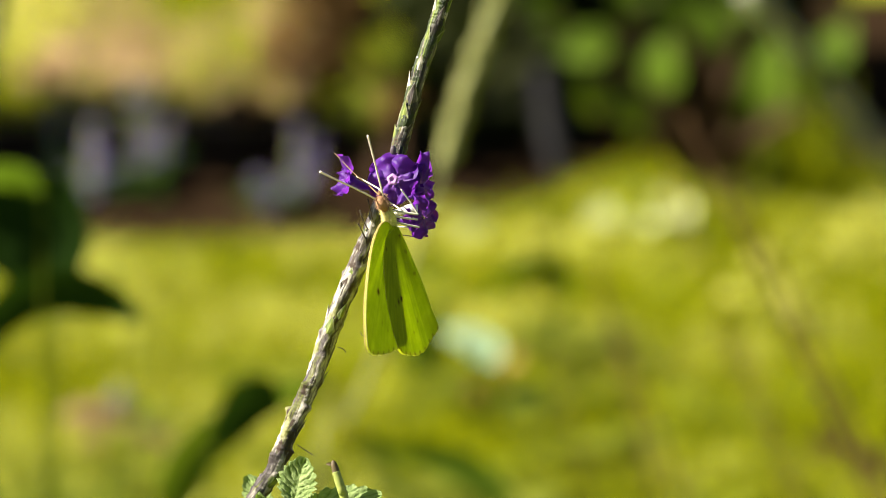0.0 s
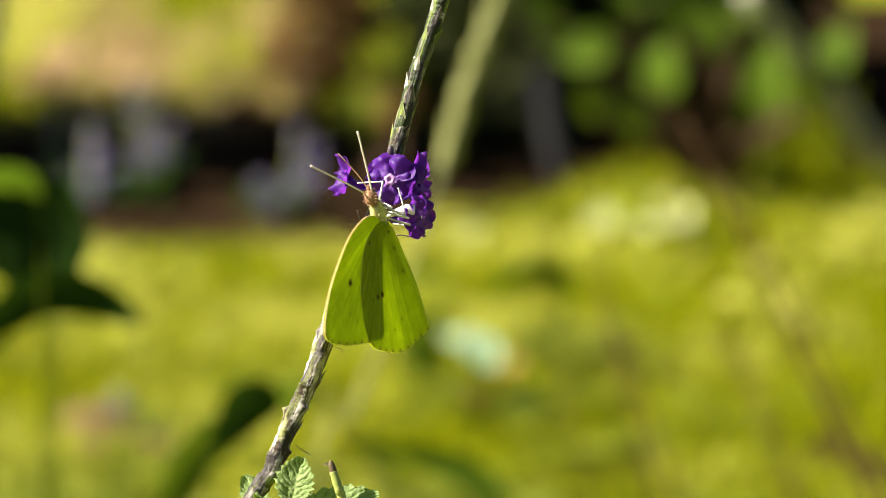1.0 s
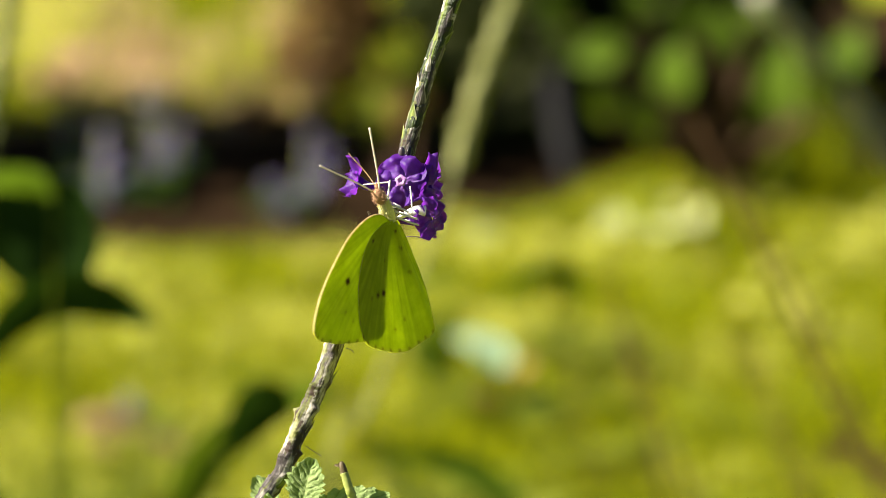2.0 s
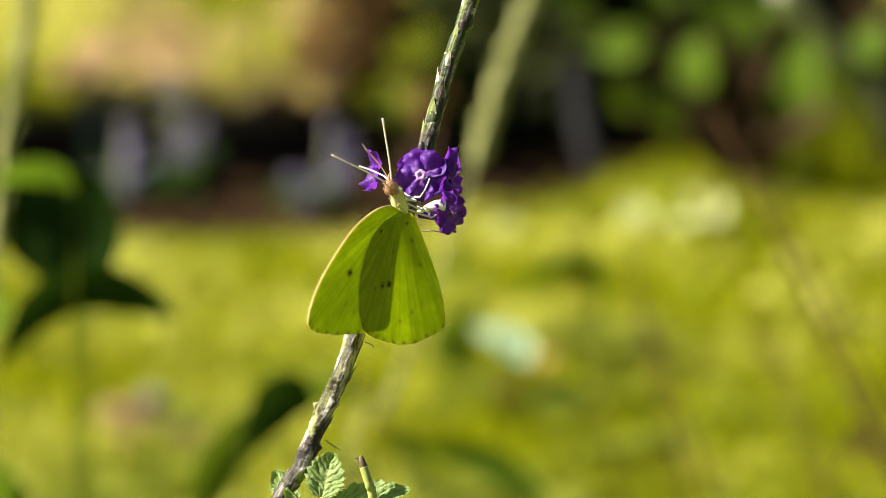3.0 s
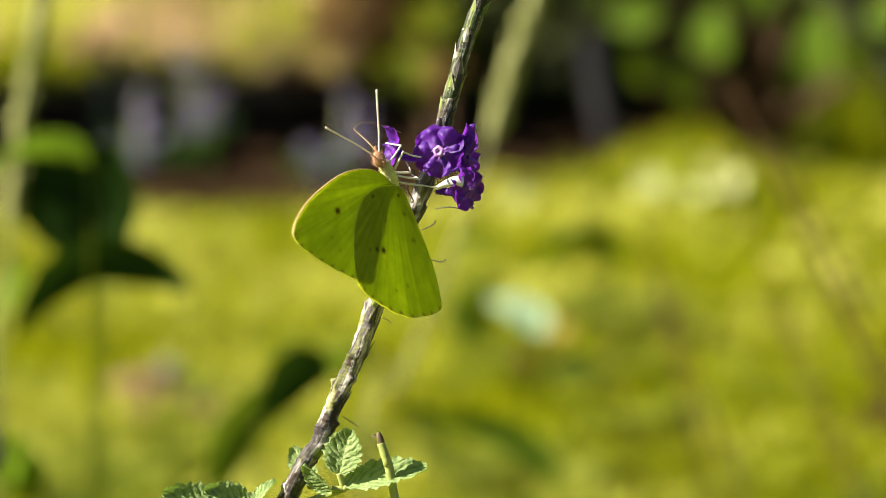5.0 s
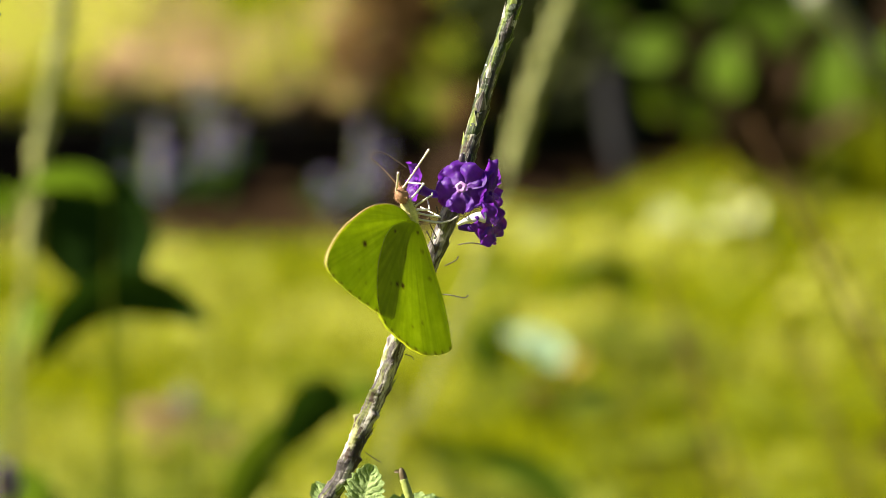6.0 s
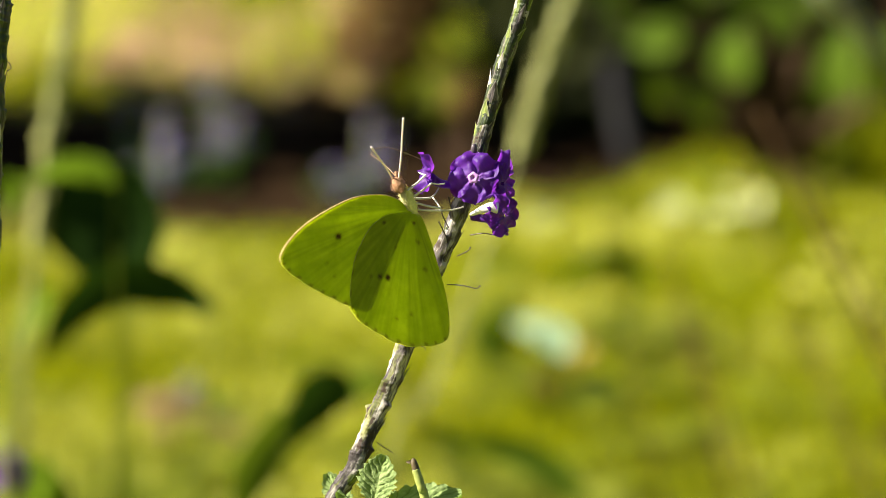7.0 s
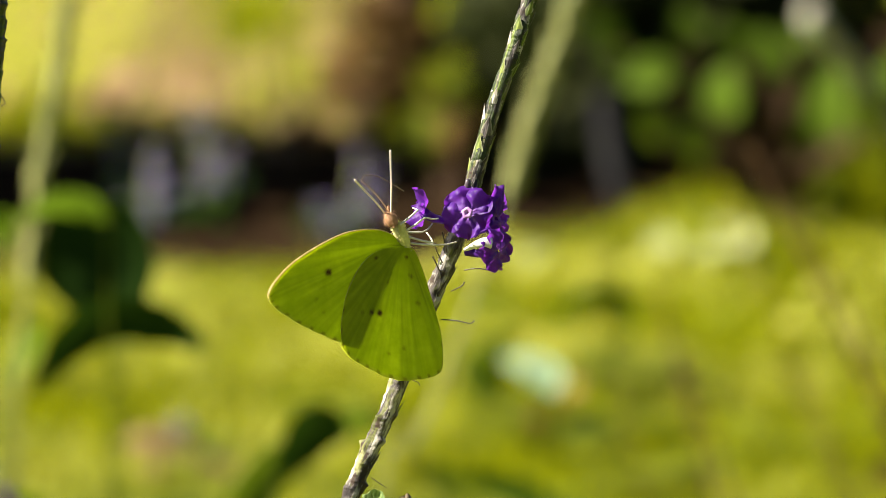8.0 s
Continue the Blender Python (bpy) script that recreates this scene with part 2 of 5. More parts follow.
PALE_SPIKE = solid("pale spike", (0.12, 0.135, 0.032), (0.25, 0.25, 0.080), 160, 0.6, 0.5, 0.0008, (1, 1, 0.3))
HAIR = solid("dark filament", (0.02, 0.014, 0.012), (0.06, 0.04, 0.03), 900, 0.4, 0.2, 0.0001)
LIMB = solid("pale leg", (0.46, 0.43, 0.37), (0.62, 0.60, 0.54), 900, 0.5, 0.2, 0.0001)
FEELER = solid("rosy antenna", (0.66, 0.52, 0.46), (0.84, 0.74, 0.68), 700, 0.5, 0.2, 0.0001)
RIM = solid("wing rim", (0.34, 0.24, 0.07), (0.55, 0.42, 0.18), 900, 0.6, 0.2, 0.0001)
TONGUE = solid("brown tongue", (0.10, 0.055, 0.02), (0.26, 0.16, 0.07), 700, 0.4, 0.2, 0.0001)
FUR = solid("yellow fur", (0.52, 0.50, 0.12), (0.76, 0.72, 0.28), 1500, 0.9, 0.5, 0.0003, spec=0.1)
GREY_FUR = solid("grey-yellow fur", (0.40, 0.36, 0.14), (0.62, 0.58, 0.30), 1500, 0.9, 0.5, 0.0003, spec=0.1)
RUST = solid("rusty head", (0.16, 0.075, 0.04), (0.42, 0.24, 0.14), 1800, 0.7, 0.5, 0.0003, spec=0.2)
EYE_DARK = solid("dark eye", (0.05, 0.025, 0.02), (0.16, 0.08, 0.05), 2500, 0.2, 0.2, 0.0001)
THROAT = solid("pale throat", (0.24, 0.10, 0.34), (0.42, 0.24, 0.48), 900, 0.6, 0.2, 0.0002)
TUBE = solid("white tube", (0.55, 0.50, 0.54), (0.78, 0.76, 0.76), 500, 0.45, 0.2, 0.0002)
CALYX = solid("dark bud", (0.03, 0.02, 0.035), (0.10, 0.08, 0.10), 700, 0.35, 0.3, 0.0002)


# ---- shapes ----
def world_of(ob):
    return world_of(ob.parent) @ ob.matrix_basis if ob.parent else ob.matrix_basis.copy()


def part(name, bm, material, parent=None, label="", smooth=True, local=False):
    if parent is not None and not local:
        bm.transform(world_of(parent).inverted())
    me = bpy.data.meshes.new(name)
    bm.to_mesh(me)
    bm.free()
    me.materials.append(material)
    if smooth:
        me.shade_smooth()
    ob = new(name, me)
    if parent is not None:
        ob.parent = parent
    if label:
        tagged(ob, label)
    return ob


def thing(name, place, label, category, group=""):
    ob = new(name)
    ob.empty_display_size = 0.02
    ob.matrix_basis = place if isinstance(place, Matrix) else Matrix.Translation(place)
    return tagged(ob, label, category, group)


def smooth_path(points, n):
    """Catmull-Rom through the points."""
    p = [Vector(q) for q in points]
    p = [p[0] * 2 - p[1]] + p + [p[-1] * 2 - p[-2]]
    out = []
    for i in range(n):
        u = i / (n - 1) * (len(p) - 3)
        k = min(int(u), len(p) - 4)
        f = u - k
        a, b, c, d = p[k:k + 4]
        out.append(0.5 * (2 * b + (c - a) * f + (2 * a - 5 * b + 4 * c - d) * f * f + (3 * b - a - 3 * c + d) * f ** 3))
    return out


def tube(bm, points, radius, sides=10, n=None, closed=True, flow=False):
    """A tapering tube along a smooth path; radius is a number or a function of (0..1, angle)."""
    pts = smooth_path(points, n or max(2, 6 * len(points)))
    up = Vector((0.3, 1, 0.2)).normalized()
    rings = []
    layer = bm.verts.layers.float_vector.new("flow") if flow else None
    gone = 0.0
    for i, q in enumerate(pts):
        gone += (q - pts[i - 1]).length if i else 0.0
        d = (pts[min(i + 1, len(pts) - 1)] - pts[max(i - 1, 0)]).normalized()
        a = (up - d * up.dot(d)).normalized()
        b = d.cross(a)
        up = a
        f = i / (len(pts) - 1)
        ring = []
        for j in range(sides):
            w = 2 * math.pi * j / sides
            r = radius(f, w) if callable(radius) else radius
            ring.append(bm.verts.new(q + (a * math.cos(w) + b * math.sin(w)) * r))
            if flow:
                ring[-1][layer] = (math.cos(w) * 0.003, math.sin(w) * 0.003, gone)
        rings.append(ring)
    for r0, r1 in zip(rings, rings[1:]):
        for j in range(sides):
            bm.faces.new((r0[j], r0[(j + 1) % sides], r1[(j + 1) % sides], r1[j]))
    if closed:
        bm.faces.new(rings[0][::-1])
        bm.faces.new(rings[-1])
    return bm


def sheet(bm, rows, cols, place, tint=None):
    """A grid of faces; place(u, v) gives the point, tint(u, v) a colour."""
    layer = bm.verts.layers.float_color.get("tint") or (bm.verts.layers.float_color.new("tint") if tint else None)
    grid = []
    for i in range(rows + 1):
        line = []
        for j in range(cols + 1):
            v = bm.verts.new(place(i / rows, j / cols))
            if tint:
                v[layer] = (*tint(i / rows, j / cols), 1)
            line.append(v)
        grid.append(line)
    for i in range(rows):
        for j in range(cols):
            bm.faces.new((grid[i][j], grid[i + 1][j], grid[i + 1][j + 1], grid[i][j + 1]))
    return bm


def aim(place, along, face):
    """A pose at place with z along one direction and y turned as near as can be to another."""
    z = Vector(along).normalized()
    y = Vector(face)
    y = (y - z * y.dot(z)).normalized()
    m = Matrix((y.cross(z), y, z)).transposed().to_4x4()
    m.translation = place
    return m


def blade(bm, m, length, width, droop=0.3, fold=0.25, rows=6, cols=4, teeth=0.0):
    """A pointed leaf along z of the pose m, facing y, drooping backwards."""
    def place(u, v):
        s = math.sin(math.pi * min(1, 0.02 + u * 0.98) ** 0.75) ** 0.8 if u < 1 else 0.0
        w = width * 0.5 * s * (2 * v - 1)
        if teeth and v in (0, 1):
            w *= 1 + teeth * (1 if int(round(u * rows)) % 2 else -1)
        a = u * droop * 2
        return m @ Vector((w, -length * u * math.sin(a) * 0.5 + abs(w) * fold, length * u * math.cos(a * 0.6)))
    return sheet(bm, rows, cols, place)


# ---- the garden: ground, lawn, bed ----
def disc_ground():
    bm = bmesh.new()
    rings = (0.0, 1.5, 3, 4, 5, 6, 7, 9, 12, 20, 40, 100, 400, 2500)
    centre = bm.verts.new((0, 0, 0))
    last = None
    for r in rings[1:]:
        ring = [bm.verts.new((r * math.cos(a * math.pi / 36), r * math.sin(a * math.pi / 36), 0)) for a in range(72)]
        for j in range(72):
            k = (j + 1) % 72
            bm.faces.new((centre, ring[j], ring[k]) if last is None else (last[j], ring[j], ring[k], last[k]))
        last = ring
    return tagged(part("ground", bm, GROUND), "sunlit garden ground with short yellow-green grass", "ground", kind="structure")


disc_ground()


def blades(name, label, n, area, tall, material, seed, keep=None, lean=0.5):
    """A stretch of grass, each blade a bent strip."""
    rnd = random.Random(seed)
    x0, y0, x1, y1 = area
    verts, faces = [], []
    while len(faces) < n * 2:
        x, y = rnd.uniform(x0, x1), rnd.uniform(y0, y1)
        if keep and not keep(x, y, rnd):
            continue
        h = tall * rnd.uniform(0.45, 1.15)
        w = rnd.uniform(0.0015, 0.0032) * (tall / 0.04) ** 0.5
        a = rnd.uniform(0, 2 * math.pi)
        b = rnd.uniform(0, 2 * math.pi)
        dx, dy = math.cos(a) * w, math.sin(a) * w
        s = h * rnd.uniform(0.1, 1.0) * lean * 2
        ex, ey = math.cos(b) * s, math.sin(b) * s
        k = len(verts)
        verts += [(x - dx, y - dy, 0), (x + dx, y + dy, 0), (x + dx * 0.8 + ex * 0.35, y + dy * 0.8 + ey * 0.35, h * 0.62),
                  (x - dx * 0.8 + ex * 0.35, y - dy * 0.8 + ey * 0.35, h * 0.62), (x + ex, y + ey, h)]
        faces += [(k, k + 1, k + 2, k + 3), (k + 3, k + 2, k + 4)]
    me = bpy.data.meshes.new(name)
    me.from_pydata(verts, [], faces)
    me.materials.append(material)
    return tagged(new(name, me), label, "grass", kind="stuff")


BED = (-1.6, 5.12, 0.16, 5.86)


def front_lawn(x, y, rnd):
    edge = 5.14 + 0.025 * noise.noise(Vector((x * 9, 0, 0))) + min(0.45, max(0, x - 0.03) * 1.7)
    return y < edge


def back_lawn(x, y, rnd):
    """Patchy grass: thin along the bed's rim and over a stretch of bare earth."""
    if x > -0.02 and y < 6.6:
        return False
    bare = 0.85 * math.exp(-((y - 5.9) / 0.09) ** 2) + 0.75 * math.exp(-((x + 0.315) / 0.045) ** 2 - ((y - 6.25) / 0.25) ** 2)
    return noise.noise(Vector((x * 5, y * 3, 8))) + rnd.uniform(-0.35, 0.35) > bare - 0.42


blades("lawn_grass", "short sunlit yellow-green lawn grass", 56000, (-0.62, 3.9, 0.62, 5.7), 0.035, GRASS, 5, front_lawn)
blades("far_lawn_grass", "bright sunlit lawn behind the flower bed", 34000, (-0.75, 5.86, 0.5, 7.6), 0.04, GRASS, 6, back_lawn)
blades("far_dry_grass", "straw-coloured dry grass on the far lawn", 6000, (-0.75, 5.86, -0.05, 7.4), 0.05, STRAW, 17, lambda x, y, rnd: noise.noise(Vector((x * 6, y * 2, 5.0))) + 0.5 * math.exp(-((x + 0.30) / 0.07) ** 2) + rnd.uniform(-0.35, 0.35) > 0.12)
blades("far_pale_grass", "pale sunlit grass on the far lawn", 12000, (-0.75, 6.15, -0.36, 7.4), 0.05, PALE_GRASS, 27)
blades("dry_grass", "straw-coloured dry grass among the lawn", 5000, (-0.62, 3.9, 0.62, 5.4), 0.045, PALE_GRASS, 7, lambda x, y, rnd: front_lawn(x, y, rnd) and noise.noise(Vector((x * 5, y * 5, 3.1))) + rnd.uniform(-0.35, 0.35) > 0.16 + max(0, x) * 0.8)


def lawn_weeds(name, label, n, area, size, material, seed):
    """Low broad leaves scattered through the lawn, too many to tell apart."""
    rnd = random.Random(seed)
    bm = bmesh.new()
    k = 0
    while k < n:
        x, y = rnd.uniform(area[0], area[2]), rnd.uniform(area[1], area[3])
        if noise.noise(Vector((x * 6, y * 2.2, seed))) < 0.08 or not front_lawn(x, y, rnd):
            continue
        a = rnd.uniform(0, 2 * math.pi)
        for _ in range(3):
            a += rnd.uniform(1.2, 2.6)
            s = rnd.uniform(0.6, 1.3)
            blade(bm, aim((x, y, rnd.uniform(0.01, 0.03)), (math.cos(a), math.sin(a), rnd.uniform(0.2, 0.9)), (0, 0, 1)), size[0] * s, size[1] * s, 0.5, 0.2, 4, 2)
        k += 1
    tagged(part(name, bm, material), label, "weeds", kind="stuff")


lawn_weeds("lawn_weed", "low olive green weeds among the grass", 70, (-0.6, 3.9, 0.6, 4.50), (0.065, 0.034), OLIVE, 31)
lawn_weeds("lawn_weed", "low yellow-green weeds among the grass", 130, (-0.6, 3.9, 0.6, 5.4), (0.045, 0.024), LIME, 52)
# Darker weeds added in a strip to paint a shadow band.
lawn_weeds("lawn_weed", "strip of darker green weeds painting a shadow band on the lawn", 45, (0.14, 4.56, 0.5, 4.72), (0.05, 0.026), OLIVE, 71)
lawn_weeds("lawn_weed", "patch of olive weeds in the lawn", 16, (0.03, 4.42, 0.18, 4.64), (0.05, 0.026), OLIVE, 72)
lawn_weeds("lawn_weed", "patch of olive weeds in the lawn", 18, (-0.06, 4.12, 0.14, 4.36), (0.05, 0.026), OLIVE, 74)
# Pale leaves scattered to paint small highlights over the lawn.
lawn_weeds("lawn_weed", "pale leaves among the grass, painted as highlights", 80, (-0.45, 4.65, 0.6, 5.35), (0.036, 0.024), PALE_GRASS, 63)


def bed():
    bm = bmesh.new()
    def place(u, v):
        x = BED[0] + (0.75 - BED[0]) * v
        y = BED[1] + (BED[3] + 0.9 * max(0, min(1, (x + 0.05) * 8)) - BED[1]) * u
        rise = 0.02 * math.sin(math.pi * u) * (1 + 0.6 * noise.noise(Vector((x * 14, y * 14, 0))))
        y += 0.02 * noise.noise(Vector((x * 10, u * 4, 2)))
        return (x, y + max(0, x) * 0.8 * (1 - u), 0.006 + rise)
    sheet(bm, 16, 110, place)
    tagged(part("flower_bed", bm, SHADED_SOIL), "soil of a garden bed, shade painted into its dark colour", "soil", kind="structure")


bed()


def earth_patch(name, label, centre, size, material, seed):
    bm = bmesh.new()
    def place(u, v):
        a = v * 2 * math.pi
        r = u * (1 + 0.3 * noise.noise(Vector((math.cos(a) * 1.5, math.sin(a) * 1.5, seed))))
        return (centre[0] + size[0] * r * math.cos(a), centre[1] + size[1] * r * math.sin(a), 0.006 + 0.006 * (1 - u * u))
    sheet(bm, 8, 40, place)
    bmesh.ops.remove_doubles(bm, verts=bm.verts, dist=1e-5)
    tagged(part(name, bm, material), label, "soil", kind="structure")


earth_patch("earth_patch", "bare tan earth beside the lawn", (-0.36, 6.35), (0.40, 0.62), EARTH, 1.0)


# ---- plants behind ----
def ball_point(rnd, centre, size):
    while True:
        q = Vector((rnd.uniform(-1, 1), rnd.uniform(-1, 1), rnd.uniform(-1, 1)))
        if 0.25 < q.length < 1:
            return Vector(centre) + Vector((q.x * size[0], q.y * size[1], q.z * size[2]))


def bush(name, label, base, crown, size, n, leaf, material, bark, seed, stems=5, category="shrub", thick=0.006):
    """A shrub: stems from its foot into a crown of single leaves."""
    rnd = random.Random(seed)
    ob = thing(name, base, label, category)
    for _ in range(stems):
        end = ball_point(rnd, crown, [s * 0.7 for s in size])
        mid = (Vector(base) + end) / 2 + Vector((rnd.uniform(-1, 1), rnd.uniform(-1, 1), 0)) * size[0] * 0.2
        r0 = thick * rnd.uniform(0.7, 1.2)
        start = Vector(base) + Vector((rnd.uniform(-1, 1), rnd.uniform(-1, 1), 0)) * size[0] * 0.15
        part("branch", tube(bmesh.new(), (start, mid, end), lambda f, w: r0 * (1 - 0.7 * f), 7), bark, ob)
    bm = bmesh.new()
    for _ in range(n):
        q = ball_point(rnd, crown, size)
        out = (q - Vector(crown)).normalized() + Vector((rnd.uniform(-0.6, 0.6), rnd.uniform(-0.6, 0.6), rnd.uniform(-0.5, 0.4)))
        k = rnd.uniform(0.6, 1.15)
        blade(bm, aim(q, out, (rnd.uniform(-0.6, 0.6), rnd.uniform(-0.6, 0.6), 1)), leaf[0] * k, leaf[1] * k, rnd.uniform(0.1, 0.6), 0.2, 4, 2)
    part("crown", bm, material, ob)
    return ob


def spike_plant(name, label, base, lean, height, blooms, material, seed, group=""):
    """A low plant with upright spikes of small blooms."""
    rnd = random.Random(seed)
    ob = thing(name, base, label, "flower", group)
    for i in range(blooms):
        top = Vector(base) + Vector((lean + rnd.uniform(-0.02, 0.02), rnd.uniform(-0.03, 0.03), height * rnd.uniform(0.75, 1.05)))
        mid = (Vector(base) * 0.5 + top * 0.5) + Vector((rnd.uniform(-0.01, 0.01), 0, 0))
        part("stalk", tube(bmesh.new(), (base, mid, top), 0.0018, 6), SHOOT, ob)
        bm = bmesh.new()
        for k in range(42):
            f = rnd.uniform(0.3, 1.0)
            q = Vector(base).lerp(top, f)
            d = Vector((rnd.uniform(-1, 1), rnd.uniform(-1, 1), rnd.uniform(-0.2, 0.6)))
            blade(bm, aim(q, d, (0, 0, 1)), 0.011, 0.007, 0.3, 0.2, 3, 2)
        part("bloom", bm, material, ob)
    bm = bmesh.new()
    for k in range(10):
        d = Vector((rnd.uniform(-1, 1), rnd.uniform(-1, 1), rnd.uniform(0.1, 0.7)))
        blade(bm, aim(Vector(base) + Vector((0, 0, rnd.uniform(0.01, height * 0.35))), d, (0, 0, 1)), 0.05, 0.016, 0.4)
    part("foliage", bm, FOLIAGE, ob)
    return ob


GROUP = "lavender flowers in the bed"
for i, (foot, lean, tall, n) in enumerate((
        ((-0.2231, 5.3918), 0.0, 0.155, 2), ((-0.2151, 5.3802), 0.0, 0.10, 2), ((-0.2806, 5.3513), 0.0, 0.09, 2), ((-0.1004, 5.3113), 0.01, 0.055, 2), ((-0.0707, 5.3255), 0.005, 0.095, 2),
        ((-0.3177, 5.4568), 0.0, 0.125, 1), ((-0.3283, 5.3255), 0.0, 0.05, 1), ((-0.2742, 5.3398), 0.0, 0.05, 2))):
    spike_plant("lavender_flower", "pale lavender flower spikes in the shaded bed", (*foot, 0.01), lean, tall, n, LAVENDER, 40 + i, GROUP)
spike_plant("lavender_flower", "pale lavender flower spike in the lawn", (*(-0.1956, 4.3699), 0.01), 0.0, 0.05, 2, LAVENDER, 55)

bush("lime_shrub", "low sunlit yellow-green shrub behind the bed", (*(-0.1576, 5.7388), 0), (-0.1594, 6.0589, 0.025), (0.040, 0.05, 0.042), 50, (0.04, 0.022), LIME, WOOD, 11)
bush("lime_shrub", "low sunlit yellow-green shrub behind the bed", (*(0.0151, 5.4868), 0), (0.0122, 5.5355, 0.1118), (0.022, 0.03, 0.038), 60, (0.04, 0.022), OLIVE, WOOD, 12)
bush("lime_shrub", "small sunlit shrub with yellowing leaves behind the bed", (*(0.0358, 5.4868), 0), (0.0338, 5.4641, 0.1126), (0.012, 0.02, 0.014), 9, (0.03, 0.02), RUSSET, WOOD, 15)


def sapling():
    base = Vector((*(-0.0162, 6.1613), 0))
    ob = thing("young_tree", base, "young tree with a brown trunk behind the bed", "tree")
    top = base + Vector((-0.02, 0.02, 1.6))
    part("trunk", tube(bmesh.new(), (base, base + Vector((-0.012, 0, 0.12)), base + Vector((0.0, 0.01, 0.6)), top),
         lambda f, w: 0.040 * (1 - 0.6 * f) * (1 + 0.1 * math.sin(3 * w + 9 * f)), 14, 40), WOOD, ob)
    rnd = random.Random(3)
    bm = bmesh.new()
    for k in range(7):
        a = k * 2.4
        start = base.lerp(top, 0.55 + 0.06 * k)
        end = start + Vector((math.cos(a) * 0.4, math.sin(a) * 0.4, 0.25))
        part("limb", tube(bmesh.new(), (start, start.lerp(end, 0.5) + Vector((0, 0, 0.04)), end), lambda f, w: 0.012 * (1 - 0.7 * f), 7), WOOD, ob)
        for _ in range(70):
            q = start.lerp(end, rnd.uniform(0.3, 1.1)) + Vector((rnd.uniform(-0.13, 0.13), rnd.uniform(-0.13, 0.13), rnd.uniform(-0.1, 0.1)))
            blade(bm, aim(q, (rnd.uniform(-1, 1), rnd.uniform(-1, 1), rnd.uniform(-0.8, 0.3)), (0, 0, 1)), 0.07, 0.03, 0.4, 0.2, 4, 2)
    part("crown", bm, FOLIAGE, ob)


sapling()

bush("brown_shrub", "dry brown shrub in the shade behind the bed", (*(-0.1321, 5.7061), 0), (-0.1364, 5.8972, -0.0141), (0.10, 0.05, 0.030), 160, (0.035, 0.02), BROWN_LEAF, WOOD, 13)
bush("brown_shrub", "dry russet shrub beside the young tree", (*(-0.0771, 5.7388), 0), (-0.0482, 6.015, 0.059), (0.060, 0.06, 0.090), 240, (0.045, 0.026), RUSSET, WOOD, 14)
bush("brown_shrub", "dry dark brown shrub beside the young tree", (*(-0.0213, 5.7061), 0), (-0.0262, 6.1574, 0.0075), (0.045, 0.04, 0.07), 260, (0.045, 0.026), BROWN_LEAF, WOOD, 16)
# The first hedge is added out of view, only to shade the bed.
bush("dark_hedge", "unseen dense green hedge added to shade the bed", (-0.98, 5.62, 0), (-0.98, 5.62, 0.42), (0.30, 0.22, 0.38), 2800, (0.09, 0.05), FOLIAGE, WOOD, 21, 9, "hedge", 0.014)
bush("dark_hedge", "dense hedge behind the bed, its shade painted into dark leaves", (0.27, 5.95, 0), (0.27, 5.95, 0.2), (0.24, 0.22, 0.22), 2600, (0.06, 0.035), SHADED_HEDGE_LEAF, WOOD, 22, 8, "hedge", 0.008)
bush("dark_hedge", "low shrub at the edge of the bed, leaves painted dark as shade", (0.15, 5.74, 0), (0.15, 5.74, 0.10), (0.12, 0.12, 0.11), 700, (0.05, 0.03), SHADED_HEDGE_LEAF, WOOD, 23, 6, "hedge", 0.006)


def foot_of(q):
    return Vector((q[0], q[1], 0.0))


def broad_plant(name, label, base, leaves, material, category="plant", bark=OLIVE, droop=0.35, thick=0.0007):
    """A plant with a few large leaves: each has its foot, the way it points, length and width."""
    ob = thing(name, base, label, category)
    for foot, way, length, width, face in leaves:
        foot = Vector(foot)
        mid = Vector(base).lerp(foot, 0.5) + Vector((0, 0, 0.02))
        part("stalk", tube(bmesh.new(), (base, mid, foot), lambda f, w: thick * (1 - 0.5 * f), 7), bark, ob)
        part("leaf", blade(bmesh.new(), aim(foot, way, face), length, width, droop, 0.2, 10, 6), material, ob)
    return ob


def arched_leaf(path, width, face, swell=0.8):
    """A long leaf along a curve, widest near its foot, folded a little along its midrib."""
    pts = smooth_path(path, 25)
    face = Vector(face).normalized()
    def place(u, v):
        i = round(u * 24)
        d = (pts[min(i + 1, 24)] - pts[max(i - 1, 0)]).normalized()
        side = d.cross(face).normalized()
        c = 2 * v - 1
        w = width * 0.5 * math.sin(math.pi * (0.03 + 0.96 * u) ** swell) ** 0.8
        return pts[i] + side * w * c - face * w * 0.35 * (1 - abs(c))
    return sheet(bmesh.new(), 24, 6, place)


def arched_plant(name, label, base, leaves, bark=OLIVE):
    """A weed whose long leaves arch over: each has its curve, width, the way it faces and its material."""
    ob = thing(name, base, label, "plant")
    for path, width, face, material, swell in leaves:
        foot = Vector(path[0])
        mid = Vector(base).lerp(foot, 0.5) + Vector((0, 0.01, 0.02))
        part("stalk", tube(bmesh.new(), (base, mid, foot), lambda f, w: 0.0011 * (1 - 0.4 * f), 7), bark, ob)
        part("leaf", arched_leaf(path, width, face, swell), material, ob)
    return ob


